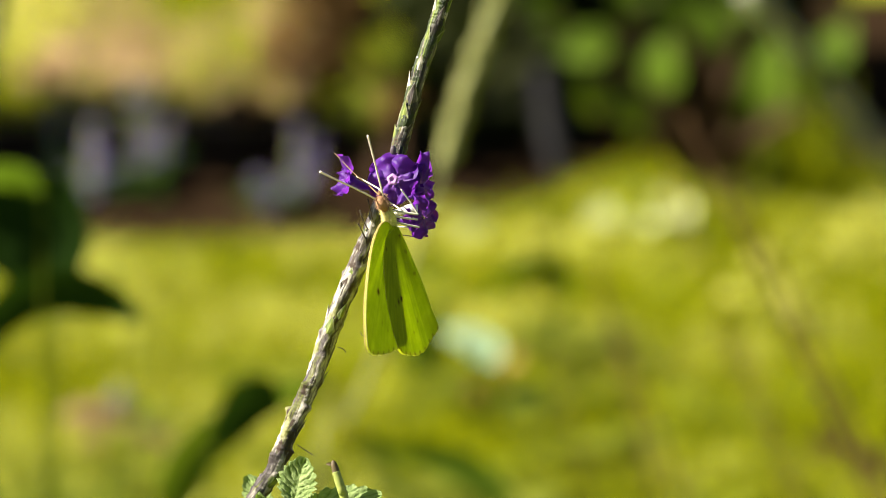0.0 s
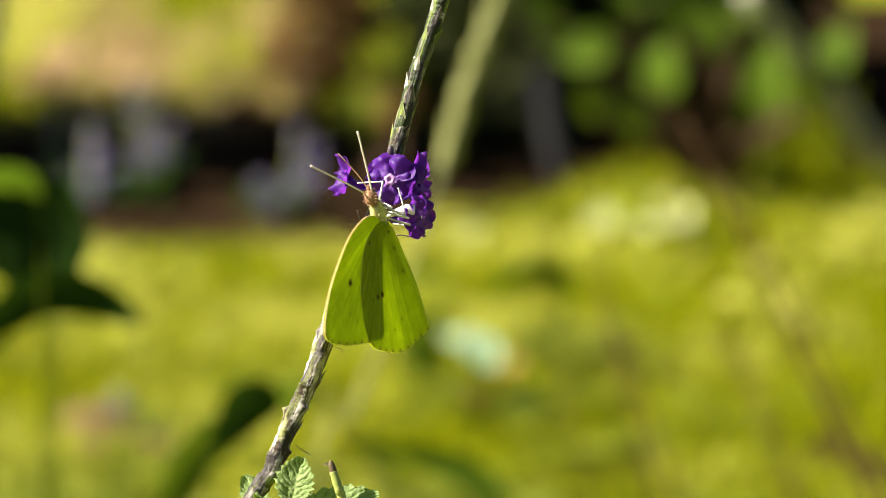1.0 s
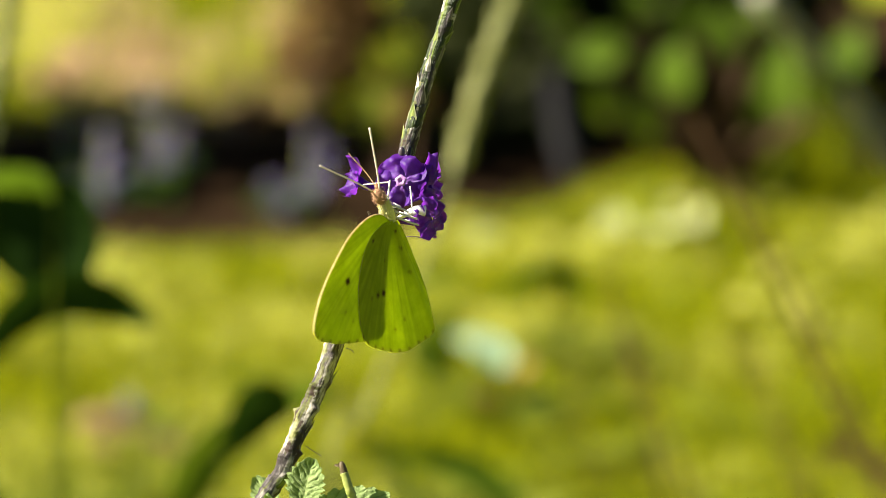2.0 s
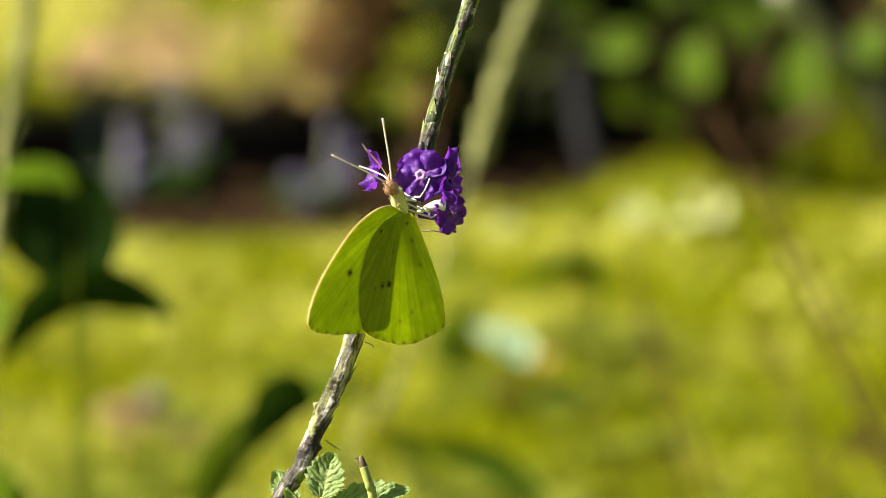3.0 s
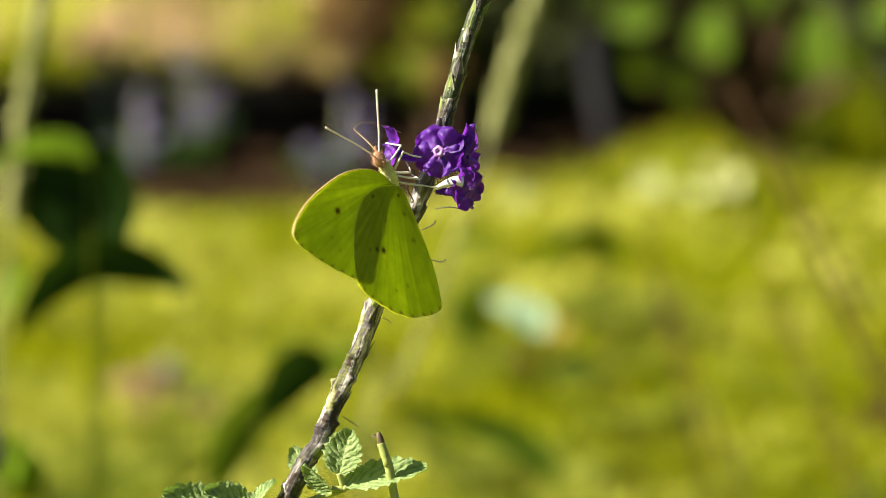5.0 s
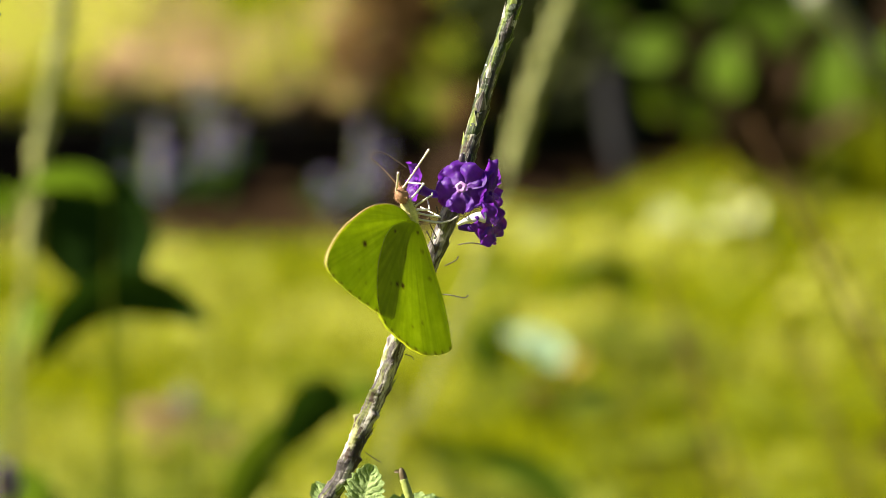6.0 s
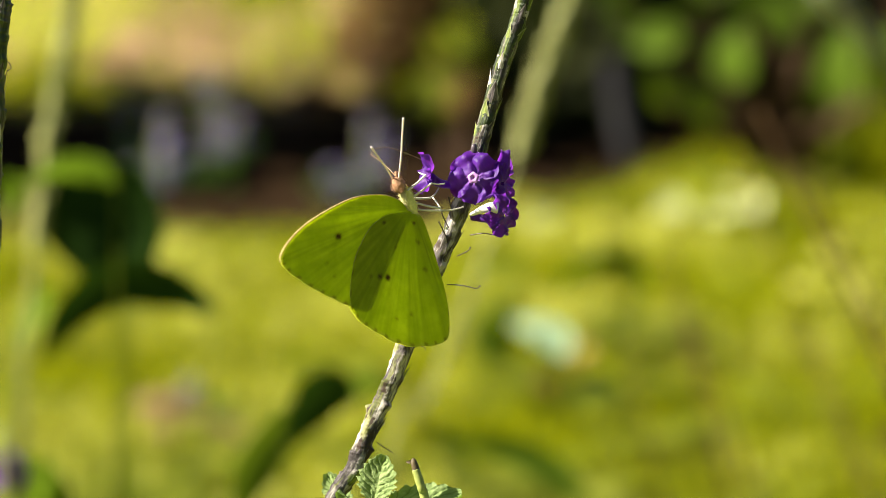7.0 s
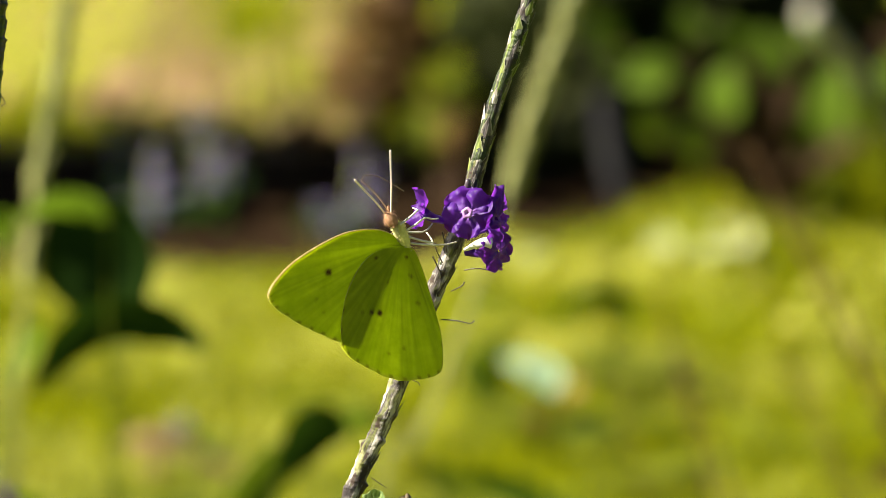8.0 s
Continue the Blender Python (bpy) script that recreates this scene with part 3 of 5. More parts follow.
# shrub with large leaves over the dark hedge
broad_plant("broad_leaf_shrub", "shrub with large sunlit green leaves and a reddish stem", (*(0.3621, 5.4419), 0), [
    ((0.2515, 5.3765, 0.1812), (-0.9, -0.1, -0.1), 0.058, 0.044, (-0.45, -0.75, 0.5)),
    ((0.3007, 5.3164, 0.1393), (-0.1, -0.1, 0.9), 0.062, 0.056, (-0.6, -0.6, 0.5)),
    ((0.2817, 5.3284, 0.0992), (-0.4, -0.2, 0.7), 0.052, 0.038, (0.6, -0.8, 0.0)),
    ((0.4079, 5.2926, 0.1233), (-0.1, -0.1, 0.9), 0.082, 0.054, (-0.5, -0.7, 0.5)),
    ((0.3584, 5.3747, 0.1727), (-0.3, -0.1, 0.8), 0.056, 0.040, (-0.3, -0.8, 0.4)),
    ((0.3266, 5.3789, 0.1925), (-0.4, 0, 0.8), 0.046, 0.034, (0.3, -0.8, 0.3)),
    ((0.3822, 5.329, 0.102), (0.1, -0.2, 0.8), 0.046, 0.036, (0.6, -0.8, 0.0)),
    ((0.4409, 5.3129, 0.1225), (0.2, 0, 0.8), 0.055, 0.04, (0.5, -0.9, 0.1)),
    ((0.2064, 5.4061, 0.1762), (-0.5, 0, 0.7), 0.046, 0.034, (0.2, -0.9, 0.3)),
    ((0.1948, 5.4109, 0.1989), (-0.5, -0.2, 0.6), 0.046, 0.032, (-0.2, -0.8, 0.5)),
    ((0.3844, 5.3813, 0.2038), (0.2, -0.1, 0.8), 0.046, 0.034, (-0.5, -0.7, 0.5)),
    ((0.4667, 5.32, 0.1561), (0.2, 0, 0.9), 0.065, 0.044, (-0.5, -0.7, 0.4)),
    ((0.2717, 5.3813, 0.2038), (-0.2, 0, 0.9), 0.046, 0.034, (0.1, -0.8, 0.4)),
    ((0.2355, 5.3904, 0.1023), (-0.2, 0, 0.9), 0.050, 0.036, (0.6, -0.8, 0.0)),
], MID_LEAF, "shrub", WOOD, 0.3, 0.009)


def post(name, label, base, top, r, material):
    ob = thing(name, base, label, "post")
    part("shaft", tube(bmesh.new(), (base, Vector(base).lerp(Vector(top), 0.5), top), lambda f, w: r * (1 - 0.1 * f) * (1 + 0.06 * math.sin(4 * w + 11 * f)), 12, 16), material, ob)


post("grey_stump", "weathered grey stem, hedge shade painted into its bark", (*(0.2059, 5.5171), 0), (0.1859, 5.5675, 0.1182), 0.014, SHADED_GREY_WOOD)
post("grey_branch", "pale grey branch slanting through the shrub", (*(0.5755, 5.4868), 0), (0.3783, 5.2402, 0.2615), 0.012, PALE_BARK)

# tall grass clumps on the right
rnd = random.Random(77)
for i, (foot, n, tall) in enumerate((((0.4539, 5.4868), 60, 0.12), ((0.414, 5.4271), 40, 0.07), ((0.3005, 5.2831), 60, 0.032), ((0.2319, 5.2831), 60, 0.030),
                                     ((0.1786, 5.2276), 30, 0.04), ((0.3729, 5.3398), 40, 0.055), ((0.282, 5.4868), 40, 0.035))):
    ob = thing("grass_tuft", (*foot, 0), "sunlit tuft of taller pale green grass", "grass", "grass tufts on the lawn")
    for k in range(n):
        q = Vector((foot[0] + rnd.uniform(-0.025, 0.025), foot[1] + rnd.uniform(-0.04, 0.04), 0))
        d = Vector((rnd.uniform(-0.5, 0.5), rnd.uniform(-0.5, 0.5), 1))
        bm = blade(bmesh.new(), aim(q, d, (rnd.uniform(-1, 1), -1, 0)), tall * rnd.uniform(0.6, 1.2), 0.007, rnd.uniform(0.1, 0.5), 0.2, 5, 2)
        # The third tuft is paler and paints a highlight on the lawn.
        part("blade", bm, PALE_GRASS if i == 2 else GRASS, ob)

# weeds between the lawn and the spike
arched_plant("dark_leaved_weed", "weed with broad drooping leaves, painted dark for shade and bright on top", foot_of((-0.1552, 2.4387, 0.549)), [
    (((-0.1451, 2.442, 0.5645), (-0.1512, 2.447, 0.5878), (-0.1631, 2.4506, 0.6047), (-0.1817, 2.4528, 0.6151)), 0.042, (0.3, -0.95, -0.1), DARK_LEAF, 0.85),
    (((-0.1436, 2.4618, 0.5615), (-0.1452, 2.4666, 0.5837), (-0.1537, 2.4707, 0.6033), (-0.1671, 2.4727, 0.6125)), 0.034, (0.3, -0.95, -0.1), DARK_LEAF, 0.9),
    (((-0.1491, 2.4518, 0.5624), (-0.1664, 2.4557, 0.5806), (-0.1771, 2.459, 0.5962), (-0.185, 2.4609, 0.6053)), 0.028, (0.3, -0.95, -0.1), DARK_LEAF, 0.9),
    # Sunlit top of the dark leaf, painted as a separate brighter leaf.
    (((-0.1476, 2.3928, 0.6216), (-0.1579, 2.3942, 0.628), (-0.1734, 2.3943, 0.6287), (-0.1902, 2.3928, 0.6216)), 0.015, (-0.50, -0.55, 0.70), FRESH_LEAF, 1.0),
    (((-0.1027, 2.4195, 0.5547), (-0.125, 2.4218, 0.5657), (-0.1487, 2.4224, 0.5683), (-0.1697, 2.4198, 0.5559), (-0.1855, 2.4148, 0.5328)), 0.025, (0.2, -0.95, -0.2), DARK_LEAF, 1.0),
])
arched_plant("green_weed", "weed with sunlit green leaves", foot_of((-0.1988, 2.483, 0.5168)), [
    (((-0.2015, 2.4841, 0.5221), (-0.1947, 2.4875, 0.5379), (-0.1907, 2.4892, 0.5459), (-0.1853, 2.4903, 0.5512)), 0.020, (-0.6, -0.6, 0.4), FRESH_LEAF, 0.9),
    (((-0.2069, 2.4976, 0.5855), (-0.2042, 2.4993, 0.5935), (-0.2069, 2.5004, 0.5987), (-0.215, 2.501, 0.6014)), 0.016, (-0.6, -0.6, 0.4), FRESH_LEAF, 0.9),
])
arched_plant("dark_leaved_weed", "weed with an arched leaf, dark above and bright green below", foot_of((-0.098, 2.5168, 0.4353)), [
    (((-0.0745, 2.524, 0.469), (-0.0649, 2.5262, 0.4798), (-0.0553, 2.5276, 0.4859), (-0.0387, 2.5283, 0.4892)), 0.026, (0.3, -0.9, -0.3), DARK_LEAF, 1.0),
    (((-0.071, 2.5454, 0.4736), (-0.0626, 2.5477, 0.4845), (-0.0515, 2.5483, 0.4872), (-0.0418, 2.5465, 0.4791)), 0.026, (0.5, -0.8, -0.3), DARK_LEAF, 1.0),
    (((-0.097, 2.5259, 0.43), (-0.0914, 2.5299, 0.449), (-0.079, 2.5337, 0.4665), (-0.0596, 2.5363, 0.4787), (-0.0458, 2.5371, 0.4828)), 0.022, (0.2, -0.9, 0.1), MID_LEAF, 0.8),
    (((-0.0603, 2.5648, 0.4688), (-0.0491, 2.5671, 0.4798), (-0.0351, 2.5683, 0.4853), (-0.0239, 2.5677, 0.4825)), 0.012, (-0.3, -0.7, 0.5), FRESH_LEAF, 0.9),
])
arched_plant("dark_leaved_weed", "weed with a long arching olive leaf", foot_of((0.0936, 2.8034, 0.3405)), [
    (((0.0813, 2.8072, 0.3586), (0.0629, 2.811, 0.3766), (0.0383, 2.8139, 0.3901), (-0.0016, 2.8152, 0.3962)), 0.017, (0.4, -0.8, 0.0), MID_LEAF, 0.9),
    (((0.0171, 2.8601, 0.3672), (0.0077, 2.8627, 0.3794), (-0.0017, 2.864, 0.3855), (-0.0142, 2.8637, 0.384)), 0.013, (0.3, -0.8, 0.1), OLIVE, 0.9),
])
arched_plant("green_weed", "weed with a curved green leaf over the lawn", (*(0.1137, 4.4293), 0), [
    (((0.0763, 3.5141, 0.3177), (0.0935, 3.5181, 0.3364), (0.1183, 3.5199, 0.3446), (0.1431, 3.5157, 0.3252)), 0.017, (0.3, -0.7, -0.2), MID_LEAF, 1.2),
    (((0.1087, 3.5185, 0.3382), (0.1202, 3.5197, 0.3438), (0.1316, 3.5189, 0.3401), (0.1431, 3.5165, 0.3289)), 0.014, (0.4, -0.7, -0.2), MID_LEAF, 0.9),
    (((0.04, 3.5054, 0.2766), (0.0362, 3.5094, 0.2953), (0.042, 3.5126, 0.3102), (0.0591, 3.5149, 0.3214)), 0.024, (0.4, -0.8, -0.1), MID_LEAF, 0.9),
    (((0.0499, 3.5249, 0.2721), (0.0441, 3.5281, 0.2871), (0.0364, 3.5305, 0.2983), (0.0288, 3.5313, 0.3021)), 0.018, (0.4, -0.8, 0.0), MID_LEAF, 0.9),
    (((0.0595, 3.5361, 0.3246), (0.0479, 3.5385, 0.3359), (0.0326, 3.5385, 0.3359), (0.0211, 3.5361, 0.3246)), 0.016, (-0.4, -0.7, 0.3), LIME, 0.9),
])
arched_plant("glossy_leaf_weed", "weed with a glossy leaf, its sky sheen painted as pale colour", (*(0.1206, 4.5109), 0), [
    (((0.1, 3.9939, 0.1699), (0.0891, 3.9961, 0.1801), (0.0739, 3.9977, 0.1878), (0.0557, 3.9986, 0.192)), 0.022, (-0.55, -0.62, 0.56), SKY_SHEEN_LEAF, 0.7),
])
broad_plant("green_weed", "small green weed in the lawn", (*(0.0423, 4.5528), 0), [
    ((0.0402, 4.3331, 0.0822), (-0.2, 0, 0.9), 0.04, 0.02, (0.5, -0.8, 0.1)),
    ((0.1122, 4.3768, 0.0475), (0.9, 0.1, 0.1), 0.05, 0.02, (0.3, -0.5, 0.5)),
], FOLIAGE)
broad_plant("violet_weed", "weed with a violet bloom and green leaf", foot_of((-0.1896, 2.4145, 0.4349)), [
    ((-0.1715, 2.3716, 0.4736), (-0.6, -0.2, 0.6), 0.034, 0.026, (-0.7, -0.6, 0.5)),
    ((-0.1858, 2.3716, 0.4736), (0.1, -0.2, 0.8), 0.026, 0.02, (-0.7, -0.6, 0.4)),
], FRESH_LEAF)
bloom_at = Vector((-0.1948, 2.3266, 0.5026))
ob = thing("violet_bloom", bloom_at, "violet bloom at the tip of a weed", "flower")
for k in range(14):
    a = k * 2.4
    part("petal", blade(bmesh.new(), aim(bloom_at, (math.cos(a), -0.3, math.sin(a)), (-0.6, -0.8, 0.3)), 0.011, 0.009, 0.3, 0.2, 4, 2), VIOLET, ob)
part("stalk", tube(bmesh.new(), (bloom_at, bloom_at + Vector((0, 0, -0.02)), foot_of((-0.1896, 2.4145, 0.4349)) + Vector((0.01, 0, 0))), 0.002, 6), SHOOT, ob)


def litter(name, label, foot, n, spread, leaf, material, seed):
    rnd = random.Random(seed)
    ob = thing(name, (*foot, 0.0), label, "dead leaf")
    for k in range(n):
        q = Vector((foot[0] + rnd.uniform(-1, 1) * spread[0], foot[1] + rnd.uniform(-1, 1) * spread[1], 0.03 + rnd.uniform(0, 0.012)))
        d = Vector((rnd.uniform(-1, 1), rnd.uniform(-1, 1), 0.15))
        part("leaf", blade(bmesh.new(), aim(q, d, (rnd.uniform(-0.4, 0.4), rnd.uniform(-0.8, 0.2), 1)), leaf[0], leaf[1], 0.4, 0.3, 6, 4), material, ob)


# Pale leaves added where the lawn shows bright highlights.
litter("pale_leaf", "pale painted-highlight leaves lying on the lawn", (0.2995, 5.2139), 3, (0.010, 0.03), (0.05, 0.042), HIGHLIGHT_LEAF, 4)
litter("pale_leaf", "pale painted-highlight leaves lying on the lawn", (0.2188, 5.1731), 2, (0.008, 0.03), (0.042, 0.035), HIGHLIGHT_LEAF, 5)
litter("pale_leaf", "pale painted-highlight leaf lying on the lawn", (0.1034, 5.1463), 1, (0.012, 0.03), (0.04, 0.03), HIGHLIGHT_LEAF, 6)
litter("dead_leaf", "tan dead leaves lying on the lawn", (-0.2073, 4.3121), 5, (0.018, 0.05), (0.045, 0.032), TAN, 1)
litter("dead_leaf", "orange-brown dead leaves lying on the lawn", (0.1019, 4.4492), 3, (0.034, 0.06), (0.026, 0.014), ORANGE, 2)
litter("dead_leaf", "dark brown dead leaves lying on the lawn", (0.3809, 4.2188), 3, (0.025, 0.05), (0.05, 0.035), BROWN_LEAF, 3)
litter("dead_leaf", "tan dead leaves lying on bare earth", (-0.3127, 6.1238), 14, (0.05, 0.18), (0.06, 0.04), TAN, 8)

for a, b, thick in (((0.1687, 2.6529, 0.5944), (0.2162, 2.5317, 0.5054), 0.0040), ((0.2043, 2.8436, 0.5299), (0.2447, 2.7252, 0.4538), 0.0034), ((0.1451, 3.2249, 0.4), (0.161, 3.1103, 0.3416), 0.0036),
                    ((0.1632, 3.4142, 0.3285), (0.2, 3.2942, 0.2448), 0.0040), ((0.2385, 3.5118, 0.3065), (0.28, 3.3911, 0.2197), 0.0030), ((0.1148, 3.7236, 0.3412), (0.1314, 3.606, 0.2691), 0.0022),
                    ((0.2041, 3.5324, 0.4035), (0.2392, 3.4142, 0.3285), 0.0026), ((0.0198, 3.3167, 0.3506), (-0.0298, 3.1995, 0.2803), 0.0024)):
    a, b = Vector(a), Vector(b)
    low = b + (b - a) * (b.z / (a.z - b.z))
    ob = thing("grass_stalk", low, "thin leaning brownish grass stalk", "grass", "leaning grass stalks")
    part("stalk", tube(bmesh.new(), (low, a.lerp(b, 0.5), a), lambda f, w: 0.55 * thick * (1 - 0.5 * f), 6), BROWN_LEAF, ob)


def far_spike(path, head, r, label, seed):
    path = (foot_of(path[0]) - Vector((path[1][0] - path[0][0], 0, 0)), *path)
    ob = thing("porterweed_spike", path[0], label, "plant", "blurred flower spikes behind")
    part("stem", tube(bmesh.new(), path, lambda f, w: 0.0013, 8, 40), PALE_SPIKE, ob, "thin pale green stem")
    part("flower_spike", tube(bmesh.new(), head, lambda f, w: r * (1 + 0.12 * math.sin(5 * w + 160 * f)), 12, 120), PALE_SPIKE, ob, "pale green spike of closed bracts")
    rnd = random.Random(seed)
    pts = smooth_path(head, 60)
    for k in range(2, 58):
        d = (pts[k + 1] - pts[k - 1]).normalized()
        out = d.orthogonal()
        out.rotate(Matrix.Rotation(k * 2.4, 3, d))
        part("bract", blade(bmesh.new(), aim(pts[k] + out * r * 0.9, d + out * 0.25, out), 0.008, 0.004, 0.1, 0.2, 4, 2), PALE_SPIKE, ob)


far_spike(((-0.0259, 2.5169, 0.4357), (-0.0066, 2.5272, 0.4842), (0.0113, 2.5364, 0.5274), (0.0278, 2.5455, 0.5705), (0.0389, 2.5524, 0.6028)), ((0.0389, 2.5524, 0.6028), (0.0496, 2.5599, 0.6379), (0.0601, 2.5659, 0.6662), (0.0719, 2.5730, 0.6999)), 0.0040, "pale green flower spike leaning behind", 3)
far_spike(((-0.1945, 2.4256, 0.4872), (-0.1924, 2.4366, 0.5390), (-0.1887, 2.4454, 0.5805)), ((-0.1887, 2.4454, 0.5805), (-0.1826, 2.4564, 0.6323), (-0.1754, 2.4647, 0.6712), (-0.1690, 2.4735, 0.7127)), 0.0034, "pale green flower spike standing behind", 4)


# ---- the flower spike ----
def along(path, n):
    return smooth_path(path, n)


def spike_radius(r, seed, nodes=70, deep=1.0):
    """A lumpy stem with a socket above each old bloom."""
    def radius(f, w):
        lump = 0.0
        rise_of = deep(f) if callable(deep) else deep
        k0 = int(f * nodes)
        for k in (k0 - 1, k0, k0 + 1):
            own = 0.5 + 0.5 * math.sin(k * 12.9 + seed)
            rise = (f * nodes - k + 0.5 + 0.5 * own) / (1.4 + 0.5 * own)
            if 0 < rise < 1:
                off = (w - k * 2.399 + math.pi) % (2 * math.pi) - math.pi
                lump += rise_of * (0.14 + 0.34 * own) * rise ** 1.7 * (1 - max(0, rise - 0.82) / 0.18) * math.exp(-(off / 0.55) ** 2)
        lump += 0.21 * noise.noise(Vector((math.cos(w) * 0.7, math.sin(w) * 0.7, f * 30 + seed)))
        lump += 0.10 * noise.noise(Vector((math.cos(w) * 1.2, math.sin(w) * 1.2, f * 140 + seed)))
        lump += 0.07 * noise.noise(Vector((math.cos(w) * 2.5, math.sin(w) * 2.5, f * 420 + seed)))
        return r(f) * (1 + lump)
    return radius


def bract_mesh(seed):
    """A lance-shaped scale, keeled along its back, its sharp tip standing off."""
    rnd = random.Random(seed)
    bm = bmesh.new()
    wide, tip, bend = rnd.uniform(0.85, 1.30), rnd.uniform(0.0, 0.35), rnd.uniform(-0.25, 0.25)
    def place(u, v):
        c = 2 * v - 1
        s = (0.35 + 0.65 * (u / 0.35) ** 0.7) if u < 0.35 else max(0.0, (1 - u) / 0.65) ** 0.85
        w = wide * s * c * (1 + 0.16 * noise.noise(Vector((u * 7, c, seed)))) + bend * u * u
        out = 0.02 + 0.58 * u ** 1.1 + tip * max(0, u - 0.65) * 1.6 - 0.42 * (wide * s * c) ** 2 + 0.16 * (1 - abs(c)) ** 2 * s
        out += 0.10 * noise.noise(Vector((w * 2, u * 5, seed)))
        return Vector((w / 1000, -out / 1000, (u * 4.6 - 0.5) / 1000))
    def tint(u, v):
        c = abs(2 * v - 1)
        return (max(0, u - 0.84) * 2.5, max(0, 0.22 - u) * 2.5, 0.7 * max(0, (c - 0.62) / 0.38) * min(1, u * 2.5))
    sheet(bm, 10, 8, place, tint)
    me = bpy.data.meshes.new("bract")
    bm.to_mesh(me)
    bm.free()
    me.materials.append(BRACT)
    me.shade_smooth()
    return me


BRACTS = [bract_mesh(i) for i in range(9)]


def clad(plant, path, r, start, stop, gap, seed, upward=True):
    """Bracts in a spiral over a stretch of the stem."""
    rnd = random.Random(seed)
    pts = along(path, 600)
    length = [0.0]
    for a, b in zip(pts, pts[1:]):
        length.append(length[-1] + (b - a).length)
    s, k = start, 0
    while s < stop:
        i = min(range(len(pts)), key=lambda j: abs(length[j] - s))
        d = (pts[min(i + 2, 599)] - pts[max(i - 2, 0)]).normalized()
        a = k * 2.399 + rnd.uniform(-0.25, 0.25)
        side = (RIGHT - d * RIGHT.dot(d)).normalized()
        back = d.cross(side)
        out = side * math.cos(a) + back * math.sin(a)
        way = d + out * rnd.uniform(-0.08, 0.02) + side * rnd.uniform(-0.06, 0.06)
        m = aim(pts[i] + out * r * 0.94, way, -out)
        ob = new("bract", BRACTS[rnd.randrange(9)])
        ob.parent = plant
        ob.matrix_basis = world_of(plant).inverted() @ m @ Matrix.Diagonal((rnd.uniform(0.8, 1.15), rnd.uniform(0.8, 1.1), rnd.uniform(0.75, 1.2), 1))
        s += gap * rnd.uniform(0.8, 1.2)
        k += 1


def petal(bm, m, length, width, ruffle, seed, curl=0.3, pale=0.40):
    def place(u, v):
        s = (math.sin(math.pi * (0.10 + 0.80 * u) ** 1.5) ** 0.55) if u < 1 else 0.62
        x = width * 0.5 * s * (2 * v - 1)
        z = length * (u - 0.10 * u * (1 - abs(2 * v - 1)) ** 2 - 0.10 * u * abs(2 * v - 1) ** 3)
        y = -curl * length * u * u + ruffle * length * u * math.sin(v * 9 + seed) * 0.5
        y += 0.52 * ruffle * length * noise.noise(Vector((u * 3, v * 3, seed)))
        return m @ Vector((x, y, z))
    def tint(u, v):
        return (max(0, pale * 2.2 * (0.40 - u)) + 0.10 * max(0, noise.noise(Vector((u * 4, v * 4, seed)))), 0, 0)
    return sheet(bm, 12, 12, place, tint)


def bloom(plant, name, centre, facing, up, size, seed, tube_to=None, petals=(1.05, 1.0, 0.92, 0.92, 1.0), curl=0.28, spin=36, throat=True):
    """A porterweed flower: five ruffled petals, a pale throat and a tube into the stem."""
    n = Vector(facing).normalized()
    up = (Vector(up) - n * Vector(up).dot(n)).normalized()
    side = n.cross(up)
    flower = None
    for k, scale in enumerate(petals):
        a = radians(spin + 72 * k)
        out = up * math.cos(a) + side * math.sin(a)
        m = aim(Vector(centre) + out * size * 0.09 - n * 0.0002 * (k % 2), out + n * 0.10, n)
        p = petal(bmesh.new(), m, size * scale, size * scale * 1.25, 0.42, seed + k, curl)
        if flower is None:
            bm = bmesh.new()
            back = Vector(tube_to) if tube_to is not None else Vector(centre) - n * 0.008
            tube(bm, (back, Vector(centre).lerp(back, 0.5) - up * 0.0004, Vector(centre) - n * 0.0008), lambda f, w: 0.0008 + 0.0004 * f * f, 12, 14)
            flower = part(name, bm, PETAL, plant, "pale violet flower tube")
        part("petal", p, PETAL, flower, "ruffled violet petal")
    if not throat:
        return flower
    bm = bmesh.new()
    def rim(u, v):
        a = v * 2 * math.pi
        r = 0.0012 * u * (1 + 0.10 * math.sin(5 * a + 1))
        return Vector(centre) + n * (0.0003 + 0.0009 * math.sin(u * 2.4)) + (up * math.cos(a) + side * math.sin(a)) * r
    sheet(bm, 4, 20, rim)
    part("throat", bm, THROAT, flower, "pale pink throat")
    return flower


def filament(plant, path, r=0.00013, knob=True):
    bm = tube(bmesh.new(), [spot(*q) for q in path], r, 6)
    if knob:
        bmesh.ops.create_icosphere(bm, subdivisions=1, radius=r * 1.9, matrix=Matrix.Translation(spot(*path[-1])))
    part("style", bm, HAIR, plant, "dark hair-like withered style")


